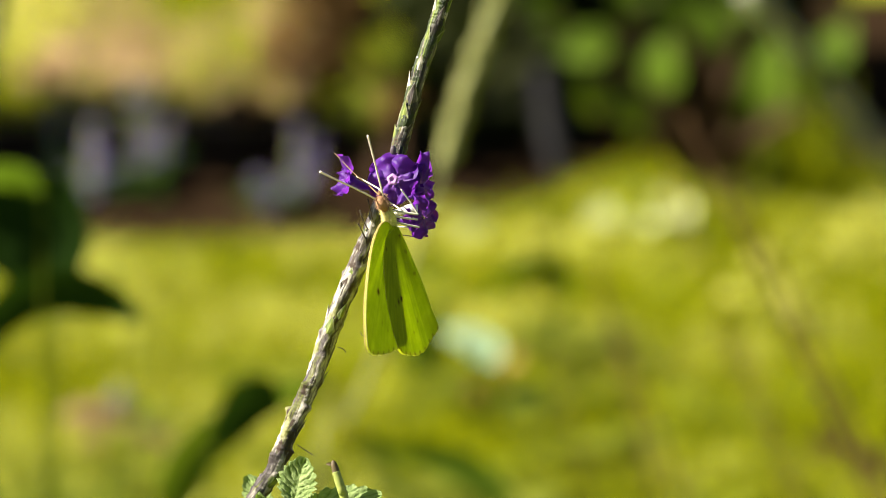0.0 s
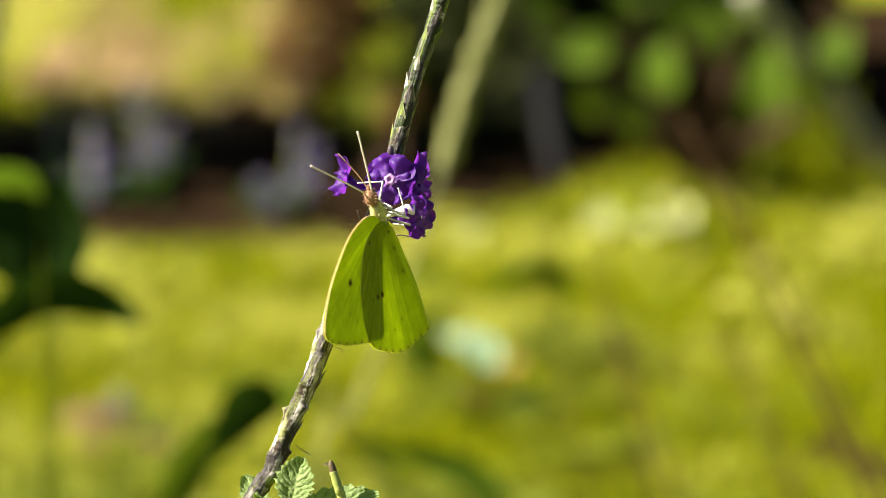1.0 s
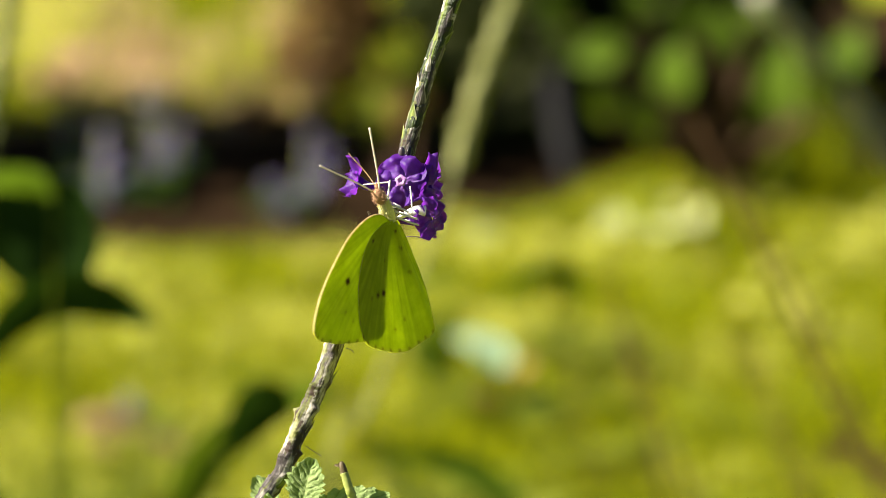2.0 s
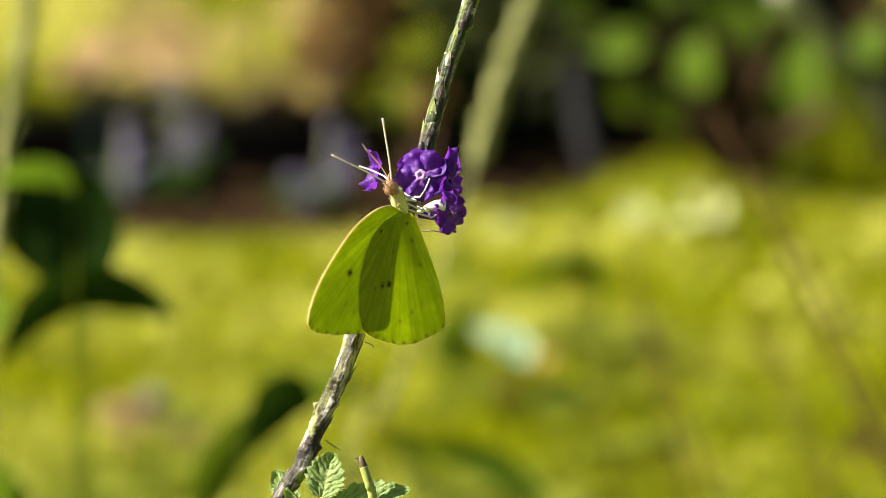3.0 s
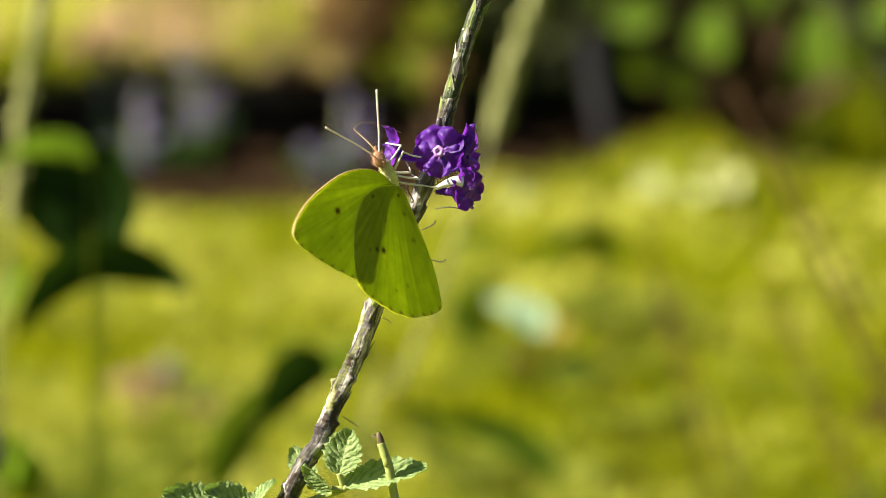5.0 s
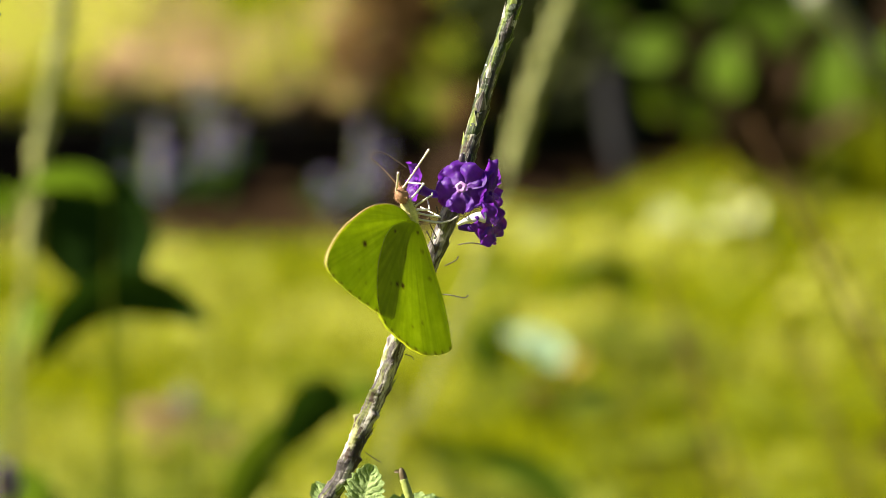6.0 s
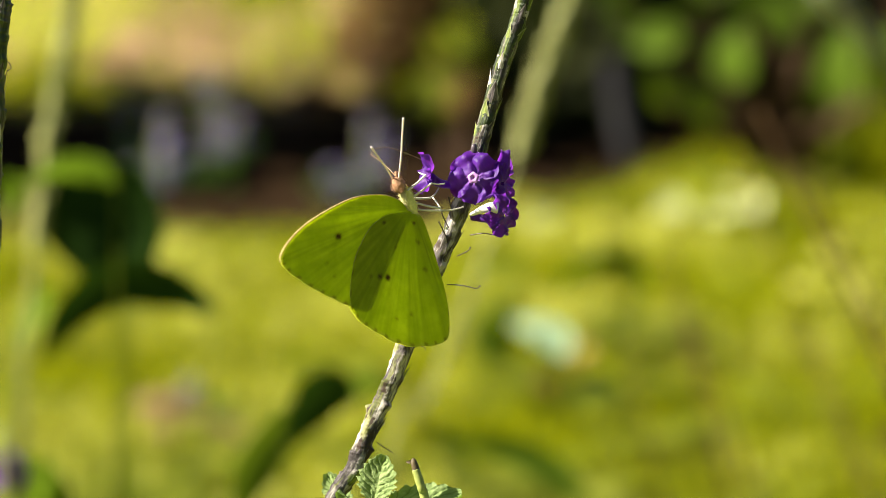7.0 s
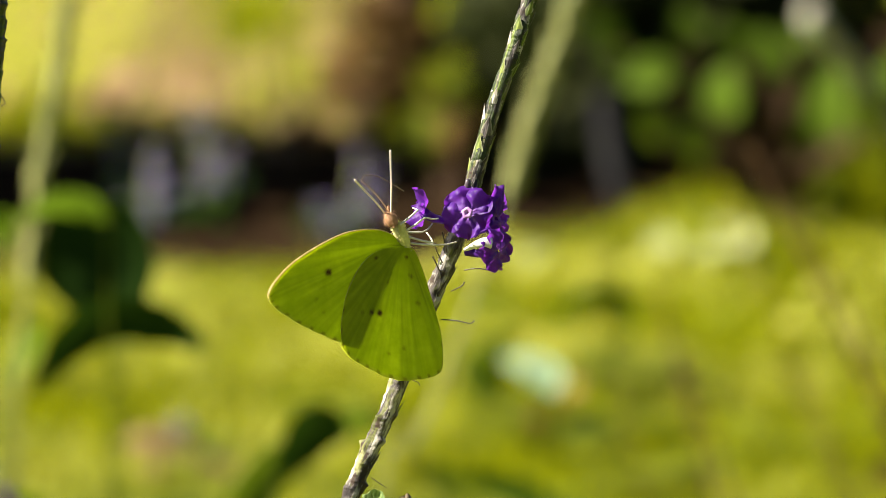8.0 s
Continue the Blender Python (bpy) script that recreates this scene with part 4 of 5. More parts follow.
def toothed_leaf(plant, foot, way, face, length, width, seed, curl=0.25, stalk=None):
    """A quilted leaf with a toothed edge: veins sunk between raised fields."""
    m = aim(foot, way, face)
    def field(u, c):
        k = u * 7.0 - abs(c) * 2.2 + 0.45 * noise.noise(Vector((u * 5, c * 2.5, seed + 5)))
        rib = min(k % 1.0, 1 - k % 1.0) * 2
        cross = abs(math.sin(abs(c) * 9 + 2 * noise.noise(Vector((k, 0, seed)))))
        return k, rib, min(1, rib * 2.2) * (0.6 + 0.4 * min(1, cross * 2.0))
    def place(u, v):
        c = 2 * v - 1
        s = math.sin(math.pi * (0.04 + 0.93 * u) ** 0.85) ** 0.7
        k, rib, puff = field(u, c)
        tooth = 1 + 0.24 * (rib - 0.5) * abs(c) ** 5 + 0.05 * math.sin(k * 12.6) * abs(c) ** 8
        x = width * 0.5 * s * c * tooth
        y = curl * width * abs(c) ** 1.6 * 0.5 - length * curl * u * u * 0.6
        y += width * (0.032 * puff * min(1, abs(c) * 5) * (1 - 0.5 * abs(c) ** 6) + 0.05 * noise.noise(Vector((u * 4, c * 2, seed))) + 0.010 * noise.noise(Vector((u * 16, c * 8, seed))))
        return m @ Vector((x, y, length * (u - 0.03 * (1 - abs(c)))))
    def tint(u, v):
        c = 2 * v - 1
        k, rib, puff = field(u, c)
        # Recess shade is painted dark into the grooves; fields and midrib paler.
        return (max(0, 0.75 - puff) * min(1, abs(c) * 6), 0.8 if abs(c) < 0.06 else 0.25 * puff, 0)
    leaf = part("leaf", sheet(bmesh.new(), 96, 36, place, tint), RUGOSE, plant, "quilted green leaf with a toothed edge")
    if stalk:
        part("petiole", tube(bmesh.new(), (*[Vector(q) for q in stalk], Vector(foot)), 0.0007, 8), SHOOT, plant)
    return leaf


MAIN = [(-66, -330, 6), (-44, -130, 3), (-29.0, -72, 1), (-23.10, -54.64, 0), (-18.10, -46.55, 0), (-13.81, -36.19, 0), (-9.05, -25.48, 0), (-4.29, -12.38, 0), (1.55, 1.31, 0), (6.07, 13.21, 0),
        (9.29, 24.52, 0), (12.98, 37.62, 0), (16.55, 47.74, 0), (19.17, 56.07, 0), (25, 75, 1), (33, 105, 2)]
MAIN_PATH = [spot(x, z, y) for x, z, y in MAIN]
BASE = Vector((MAIN_PATH[0].x - 0.09, MAIN_PATH[0].y + 0.02, 0))
MAIN_PATH = [BASE, BASE.lerp(MAIN_PATH[0], 0.5) + Vector((0.01, 0, 0))] + MAIN_PATH


def porterweed():
    plant = thing("porterweed", BASE, "porterweed spike with violet flowers, dry bracts and quilted leaves", "plant")
    thick = lambda f: 0.0040 - 0.0021 * min(1, f * 3.2) - 0.0004 * max(0, min(1, (f - 0.66) * 12))
    part("stem", tube(bmesh.new(), MAIN_PATH, spike_radius(thick, 1.0, 96, lambda f: 1.6 - 1.2 * max(0, min(1, (f - 0.52) * 10))), 36, 1500, flow=True), STEM, plant, "grey-green knobbly stem")
    part("rachis", tube(bmesh.new(), MAIN_PATH[10:], spike_radius(lambda f: 0.00165, 3.0, 50, 0.45), 26, 320, flow=True), GREEN_STEM, plant, "live green upper part of the spike")
    pts = along(MAIN_PATH, 600)
    total = sum((b - a).length for a, b in zip(pts, pts[1:]))
    top = sum((b - a).length for a, b in zip(pts, pts[1:]) if b.z < spot(0, 2.50).z)
    clad(plant, MAIN_PATH, 0.0016, top, total - 0.001, 0.00125, 4)
    clad(plant, MAIN_PATH, 0.0019, top - 0.032, top, 0.0014, 5)
    clad(plant, MAIN_PATH, 0.0018, top - 0.10, top - 0.035, 0.0042, 6)
    v = turned
    bloom(plant, "flower", spot(7.26, 14.64, -6.2), v(-0.22, -1, 0.12), v(0.10, 0, 1), 0.0054, 10, spot(9.29, 11.43, 0))
    bloom(plant, "flower", spot(13.33, 13.45, -4.0), v(0.86, -0.50, 0.05), v(0.02, 0.1, 1), 0.0052, 20, spot(10.00, 12.62, 0), (0.85, 0.7, 0.8, 0.8, 0.7), curl=0.05, spin=4, throat=False)
    bloom(plant, "flower", spot(13.6, 6.60, -7.0), v(0.70, -0.65, -0.15), v(0.3, 0.2, 1), 0.0045, 30, spot(6.90, 6.55, -2.5), curl=0.30, throat=False)
    bloom(plant, "flower", spot(-2.60, 14.80, -4.0), v(-0.90, -0.40, 0.12), v(0.12, 0, 1), 0.0035, 40, spot(3.33, 13.21, 1.5), (1.45, 0.75, 1.05, 1.0, 0.8), -0.30, spin=-8, throat=False)
    # a narrow petal standing up beside the stem
    part("upright_petal", petal(bmesh.new(), aim(spot(13.5, 14.4, -5.2), v(0.06, 0.05, 1), v(0.55, -0.85, 0.1)), 0.0066, 0.0042, 0.25, 5, 0.05, 0.1), PETAL, plant, "narrow upright violet petal")
    # the lit white tube of the hanging flower
    bm = tube(bmesh.new(), (spot(6.5, 7.0, -7.2), spot(8.6, 8.0, -8.4), spot(10.4, 8.5, -9.0), spot(12.0, 8.3, -8.6)),
              lambda f, w: (0.00035 + 0.00085 * f ** 0.8) * (1 + 0.10 * math.sin(3 * w + 4 * f)), 14, 24)
    part("corolla_tube", bm, TUBE, plant, "white flower tube lit by the sun")
    for x, z, y, s in ((12.98, 17.86, -3.5, 0.9), (7.26, 20.83, -4, 0.8), (7.86, 18.57, -3.6, 0.6)):
        bm = bmesh.new()
        bmesh.ops.create_uvsphere(bm, u_segments=12, v_segments=8, radius=0.0011 * s)
        bm.transform(Matrix.Translation(spot(x, z, y)) @ Matrix.Diagonal((0.8, 0.8, 1.3, 1)))
        part("bud", bm, CALYX, plant, "dark round bud")
    for path in ([(6.43, 2.74, -2), (9.29, 3.10, -4), (12.86, 2.50, -5)], [(3.69, -1.67, -2), (5.48, -0.83, -4), (6.19, -0.36, -4), (6.43, 0.12, -4)],
                 [(1.67, -7.62, 0), (4.88, -7.86, -2), (7.62, -8.45, -3), (8.45, -7.98, -3)], [(0.12, -17.14, 0), (0.71, -17.98, -1), (1.55, -18.21, -1)],
                 [(-4.64, -20.36, 0), (-3.33, -20.83, -1), (-2.86, -21.55, -1)], [(-13.10, -40.95, 0), (-11.67, -41.90, -1), (-9.76, -43.10, -1)],
                 [(1.90, 4.29, -3), (0.71, 6.67, -5), (0.24, 8.21, -5)], [(2.86, 6.31, -4), (2.26, 9.05, -5), (1.90, 10.60, -5)],
                 [(1.31, 2.50, -3), (0.48, 4.29, -5), (-0.12, 5.48, -5)]):
        filament(plant, path, 0.00009 if path[0][1] < -12 else 0.00013, path[0][1] > -12)
    L = toothed_leaf
    fork = spot(-12.86, -56.07, -4)
    part("side_shoot", tube(bmesh.new(), (spot(-24.88, -60.60, 0), spot(-18.33, -58.21, 1), fork), 0.0008, 8), SHOOT, plant)
    L(plant, spot(-13.81, -52.74, -4.5), v(0.22, -0.15, 1), v(-0.25, -1, 0.25), 0.0098, 0.0084, 1, 0.2, (fork,))
    L(plant, spot(-12.14, -55.60, -4.5), v(0.95, -0.25, 0.34), v(-0.15, -0.7, 0.75), 0.0175, 0.0085, 2, 0.3, (fork,))
    L(plant, spot(-15.36, -56.07, -4), v(-0.9, -0.2, 0.6), v(0.0, -0.4, -0.9), 0.0080, 0.006, 3, 0.4, (fork,))
    L(plant, spot(-19.29, -55.24, 5), v(-0.55, 0.1, 0.85), v(-0.5, -0.9, 0.4), 0.0092, 0.0060, 4, 0.3, (spot(-20.12, -55.83, 2),))
    shoulder = spot(-33.81, -64.76, 0)
    part("side_shoot", tube(bmesh.new(), (spot(-26.67, -67.74, 0), spot(-30.24, -67.14, 0), shoulder), 0.0008, 8), SHOOT, plant)
    L(plant, spot(-32.38, -60.83, -1), v(-0.72, -0.3, 0.42), v(-0.1, -0.7, 0.8), 0.0112, 0.0085, 5, 0.35, (shoulder,))
    L(plant, spot(-32.14, -60.60, -1), v(0.50, -0.1, 0.9), v(-0.9, -0.5, 0.2), 0.0080, 0.0045, 6, 0.4, (shoulder,))
    L(plant, spot(-37.38, -62.74, -2), v(-0.95, -0.3, 0.50), v(-0.1, -0.8, 0.8), 0.0150, 0.0105, 7, 0.3, (shoulder,))
    L(plant, spot(-37.38, -65.36, -3), v(-0.6, -0.5, 0.35), v(0, -0.9, 0.6), 0.011, 0.010, 8, 0.3, (shoulder,))
    # a young shoot with a withered tip
    low = (spot(-30, -420, 4), spot(6, -200, 0), spot(4, -95, -5))
    part("young_shoot", tube(bmesh.new(), (BASE + Vector((0.01, 0, 0.05)), *low, spot(-2.62, -55.24, -7), spot(-3.81, -50.12, -8), spot(-5.00, -46.31, -8)),
         lambda f, w: 0.00105 * (1 - 0.15 * f) * (1 + 0.03 * math.sin(2 * w + 60 * f)), 12, 120), SHOOT, plant, "pale green young shoot")
    part("shoot_tip", tube(bmesh.new(), (spot(-4.76, -47.26, -8), spot(-5.24, -45.36, -8), spot(-5.60, -43.93, -8)),
         lambda f, w: 0.00084 * (1 - 0.2 * f - 0.55 * f ** 5) + 0.00005 * math.sin(3 * w), 10, 14), SHOOT_TIP, plant, "brown withered shoot tip")
    part("shoot_scale", blade(bmesh.new(), aim(spot(-5.48, -44.64, -8), v(-1, 0, -0.1), v(0, -1, 0)), 0.0018, 0.0007), SHOOT_TIP, plant)
    return plant


porterweed()


def second_spike():
    """The neighbouring spike, as near as the first."""
    path = [spot(x, z, y) for x, z, y in ((-98.10, -54.64, 6), (-95.95, -18.93, 4), (-95.00, 16.79, 2), (-93.81, 40.60, 0), (-92.62, 54.88, 0), (-91.67, 70.36, 0))]
    base = Vector((path[0].x - 0.03, path[0].y + 0.03, 0))
    path = [base, base.lerp(path[0], 0.5)] + path
    plant = thing("porterweed", base, "neighbouring porterweed spike with dry bracts and curled filaments", "plant")
    part("stem", tube(bmesh.new(), path, spike_radius(lambda f: 0.0026, 7.0), 22, 500, flow=True), GREEN_STEM, plant, "grey-green knobbly stem")
    pts = along(path, 600)
    total = sum((b - a).length for a, b in zip(pts, pts[1:]))
    low = sum((b - a).length for a, b in zip(pts, pts[1:]) if b.z < spot(0, 16.79).z)
    clad(plant, path, 0.0026, low, total - 0.002, 0.0011, 9)
    for q in ([(-94.05, 13.81, 0), (-92.98, 13.21, -1), (-92.74, 12.02, -1), (-93.21, 11.67, -1)], [(-94.29, 8.45, 0), (-92.86, 7.86, -1), (-92.50, 6.79, -1)], [(-91.90, 39.64, 0), (-90.71, 39.17, -1), (-90.12, 37.98, -1), (-90.83, 37.38, -1)]):
        filament(plant, q, 0.00012)


second_spike()

# ---- the butterfly ----
# Its own space: hinge of the wings at the origin, millimetres; closed wings lie in the x-z plane, back towards -x, head up.
AXIS = Vector((-math.sin(radians(20)), 0, math.cos(radians(20))))
FORE = ((-0.3, -1.1), (2.5, 1.3), (7.3, 2.1), (14.3, 1.1), (21.2, -1.7), (28.1, -5.5), (32.6, -9.3), (34.6, -12.1), (34.5, -13.6), (33.0, -15.1), (29.2, -17.1), (24.7, -18.9), (20.5, -20.3), (16.0, -21.6), (11.8, -22.5), (10.0, -21.5), (8.0, -17.3), (3.5, -9.0), (0.7, -4.0))
HIND = ((-1.4, -1.4), (1.8, -1.5), (5.9, -2.1), (10.4, -5.0), (14.1, -10.4), (15.7, -15.7), (15.9, -21.0), (14.6, -23.5), (11.5, -25.5), (8.0, -26.9), (3.9, -28.4), (-1.0, -29.1), (-5.9, -28.7), (-8.6, -28.1), (-10.9, -25.9), (-11.4, -21.5), (-10.1, -16.2), (-7.9, -10.4), (-5.6, -5.0), (-3.6, -1.8))
FORE_VEINS = (8, 14, 20, 27, 34, 42, 50, 58)
HIND_VEINS = (52, 63, 73, 82, 91, 100, 109, 117)
FORE_SPOTS = ((19.1, -7.3, 0.66, 0.95), (22.2, -13.0, 0.4, 0.25), (20.2, -15.6, 0.4, 0.25))
HIND_SPOTS = ((5.6, -15.1, 0.6, 0.95), (7.8, -15.0, 0.5, 0.85), (10.3, -15.1, 0.42, 0.35), (6.6, -3.7, 0.36, 0.8), (-0.7, -3.4, 0.36, 0.75), (-1.9, -7.3, 0.4, 0.6), (-3.9, -12.9, 0.4, 0.5), (3.2, -23.5, 0.4, 0.4), (-0.9, -22.3, 0.4, 0.4), (3.3, -8.5, 0.35, 0.4))


def wing_mesh(name, outline, core, spots, side, lift, fan, rim):
    """One wing, a fan of narrow strips from its root; veins stand up as ridges. side: 1 near, -1 far."""
    closed = [(x, z, 0) for x, z in outline]
    edge = smooth_path(closed + [closed[0]], 181)
    rows = 44
    core = Vector((core[0], core[1], 0))
    bm = bmesh.new()
    layer = bm.verts.layers.float_color.new("tint")
    base = min(edge, key=lambda q: q.length)
    def depth(q, u):
        r = q.length
        a = math.degrees(math.atan2(-q.y, q.x)) if r else 0
        ridge = sum(math.exp(-((a - w) * r * 0.0175 / 0.30) ** 2) * (min(1, r / 4) if w in (fan[0], fan[3], fan[-1]) else max(0, min(1, (r - 9) / 4))) for w in fan)
        fold = 0.022 * math.sin((a - fan[0]) * math.pi / (fan[1] - fan[0]) * 2) * min(1, r / 12)
        belly = 1.15 * math.exp(-((q.x * 0.94 - q.y * 0.342) / 2.1) ** 2) * (1 if q.y < -1 else 0.3)
        return ridge, belly / 0.6 + 0.045 * ridge + fold + 0.12 * math.sin(min(1, r / 34) * math.pi)
    grid = []
    for i in range(rows + 1):
        u = (i / rows) ** 0.8
        line = []
        for j in range(181 if i else 1):
            q = core.lerp(edge[j], u * (1 - 0.008 * (1 - rim(edge[j])) * max(0, math.sin(j * 0.62 + 0.5 * math.sin(j * 0.23)))))
            ridge, y = depth(q, u)
            wave = 0.10 * math.sin(j * 0.7) * max(0, u - 0.93) * 10
            v = bm.verts.new((-q.x / 1000, (-side * (lift + y * 0.6) + wave * 0.2) / 1000, q.y / 1000))
            mark = 0.0
            for sx, sz, sr, dark in spots:
                d = math.hypot((q.x - sx) * 0.85, q.y - sz)
                mark = max(mark, dark * max(0, min(1, 1.6 - d / sr * 1.1)))
            edge_mark = max(0, (u - 0.972) / 0.028)
            near_rim = rim(edge[j])
            if u > 0.972:
                mark = max(mark, (1 - near_rim) * 0.9 * max(0, math.sin(j * 0.9)) ** 4)
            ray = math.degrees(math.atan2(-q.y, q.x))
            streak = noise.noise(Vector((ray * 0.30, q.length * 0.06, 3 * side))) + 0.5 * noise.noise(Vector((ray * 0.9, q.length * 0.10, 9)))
            # Lit bands and body shade are painted into the tint, over vein streaks.
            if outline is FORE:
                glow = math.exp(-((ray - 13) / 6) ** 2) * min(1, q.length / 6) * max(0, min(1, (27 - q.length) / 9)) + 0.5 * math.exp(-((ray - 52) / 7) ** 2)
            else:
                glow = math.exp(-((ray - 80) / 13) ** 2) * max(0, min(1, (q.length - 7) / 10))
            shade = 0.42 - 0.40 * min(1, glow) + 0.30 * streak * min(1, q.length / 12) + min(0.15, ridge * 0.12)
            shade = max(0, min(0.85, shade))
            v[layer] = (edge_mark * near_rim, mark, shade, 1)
            line.append(v)
        grid.append(line)
    for j in range(180):
        bm.faces.new((grid[0][0], grid[1][j], grid[1][j + 1]))
    for i in range(1, rows):
        for j in range(180):
            bm.faces.new((grid[i][j], grid[i + 1][j], grid[i + 1][j + 1], grid[i][j + 1]))
    # the inner skin, a hair's breadth behind the outer one
    skin = bmesh.ops.duplicate(bm, geom=bm.faces[:] + bm.edges[:] + bm.verts[:])["geom"]
    for g in skin:
        if isinstance(g, bmesh.types.BMVert):
            g.co.y += side * 0.00004
            c = g[layer]
            g[layer] = (c[0], 0, c[2] * 0.5, 1)
        elif isinstance(g, bmesh.types.BMFace):
            g.material_index = 1
    return bm


def leading(q):
    return 1.0 if q.y > -12.5 else 0.30


def wing(insect, name, outline, core, spots, side, lift, fan, label):
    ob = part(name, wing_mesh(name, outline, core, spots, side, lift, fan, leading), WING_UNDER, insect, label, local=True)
    ob.data.materials.append(WING_UPPER)
    if name == "forewing":
        rib = [(-x / 1000, -side * (lift + 0.05) / 1000, z / 1000) for x, z in outline[:9]]
        part("wing_edge", tube(bmesh.new(), rib, lambda f, w: 0.00012 * (1 - 0.4 * f), 6, 40), RIM, ob, "cream wing edge", local=True)
    return ob


def ellipsoid(centre, axis, length, r, seed, fur=0.0, tufts=0):
    """A furry body segment."""
    bm = bmesh.new()
    bmesh.ops.create_uvsphere(bm, u_segments=20, v_segments=14, radius=1.0)
    m = aim(Vector(centre) / 1000, axis, (0, -1, 0)) @ Matrix.Diagonal((r / 1000, r / 1000, length / 2000, 1))
    for v in bm.verts:
        v.co *= 1 + 0.06 * noise.noise(v.co * 3 + Vector((seed, 0, 0)))
    bm.transform(m)
    rnd = random.Random(seed)
    if tufts:
        bm.normal_update()
        spots = [(v.co.copy(), v.normal.copy()) for v in bm.verts]
        for _ in range(tufts):
            q, n = rnd.choice(spots)
            d = (n + Vector((rnd.uniform(-0.5, 0.5), rnd.uniform(-0.5, 0.5), rnd.uniform(-0.7, 0.3)))).normalized() * fur * rnd.uniform(0.5, 1.1) / 1000
            s = n.orthogonal().normalized() * 0.00006
            q = q + Vector((rnd.uniform(-1, 1), rnd.uniform(-1, 1), rnd.uniform(-1, 1))) * 0.0002
            bm.faces.new([bm.verts.new(p) for p in (q - s, q + s, q + d)])
    return bm


def rod(path, r, knob=0.0):
    """A slender limb along +z with a thicker end, in millimetres."""
    return tube(bmesh.new(), [Vector(q) / 1000 for q in path], lambda f, w: (r + knob * max(0, f - 0.82) * 5) / 1000, 8, 24)


HEAD = Vector((-2.5, -0.4, 4.6))
ANTENNA_ROOTS = (Vector((-3.1, 0.5, 5.6)), Vector((-2.9, -0.9, 5.7)))


def butterfly():
    insect = thing("butterfly", FOCUS, "sulphur-yellow butterfly with closed wings feeding on a violet flower", "butterfly")
    part("thorax", ellipsoid((0.7, 0, 0.8), AXIS, 7.4, 1.35, 1, 0.7, 700), FUR, insect, "thorax with pale yellow fur", local=True)
    part("back_fur", ellipsoid((-0.7, 0, 1.6), AXIS, 4.4, 0.8, 2, 0.8, 320), GREY_FUR, insect, "grey fur on the back", local=True)
    part("abdomen", ellipsoid((2.6, 0, -7.8), AXIS, 12.5, 0.80, 3, 0.25, 260), FUR, insect, "pale yellow abdomen", local=True)
    part("head", ellipsoid(HEAD, AXIS, 3.6, 1.35, 4, 0.7, 420), RUST, insect, "rust-brown furry head", local=True)
    for y in (-1, 1):
        part("eye", ellipsoid(HEAD + Vector((0.25, 1.0 * y, 0.2)), (0, 1, 0), 1.3, 0.75, 5), EYE_DARK, insect, "dark compound eye", local=True)
    part("palp", ellipsoid(HEAD + Vector((-0.4, 0, 1.8)), (-0.3, 0, 1), 2.2, 0.35, 6, 0.4, 60), RUST, insect, local=True)
    wings = {}
    for side, tag in ((1, "near"), (-1, "far")):
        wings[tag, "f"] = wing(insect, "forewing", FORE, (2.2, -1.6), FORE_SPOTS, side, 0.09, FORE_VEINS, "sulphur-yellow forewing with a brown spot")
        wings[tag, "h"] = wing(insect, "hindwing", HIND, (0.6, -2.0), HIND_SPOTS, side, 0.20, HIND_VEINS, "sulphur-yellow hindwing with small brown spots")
    feelers = [part("antenna", rod(((0, 0, 0), (0.15, 0, 5), (0, 0, 10), (-0.1, 0, 14.3)), 0.19, 0.05), FEELER, insect, "slender rosy antenna with a club", local=True) for _ in (0, 1)]
    tongue = (part("proboscis", rod(((0, 0, 0), (0.5, 0, 3), (0.5, 0, 6), (0, 0, 8.6)), 0.13), TONGUE, insect, "dark thin proboscis", local=True),
              part("proboscis", rod(((0, 0, 0), (-1.3, 0, 1.2), (-1.7, 0, 4.5), (-0.9, 0, 8.5), (0, 0, 12.0)), 0.10), TONGUE, insect, "dark thin proboscis", local=True))
    limbs = []
    for _ in range(5):
        thigh = part("thigh", rod(((0, 0, 0), (0.1, 0, 2.6), (0, 0, 5.2)), 0.22), LIMB, insect, "pale leg", local=True)
        shin = part("shin", rod(((0, 0, 0), (0.25, 0, 3.2), (0, 0, 6.4)), 0.16), LIMB, insect, "pale leg", local=True)
        limbs.append((thigh, shin))
    return insect, wings, feelers, tongue, limbs


INSECT, WINGS, FEELERS, TONGUES, LEGS = butterfly()


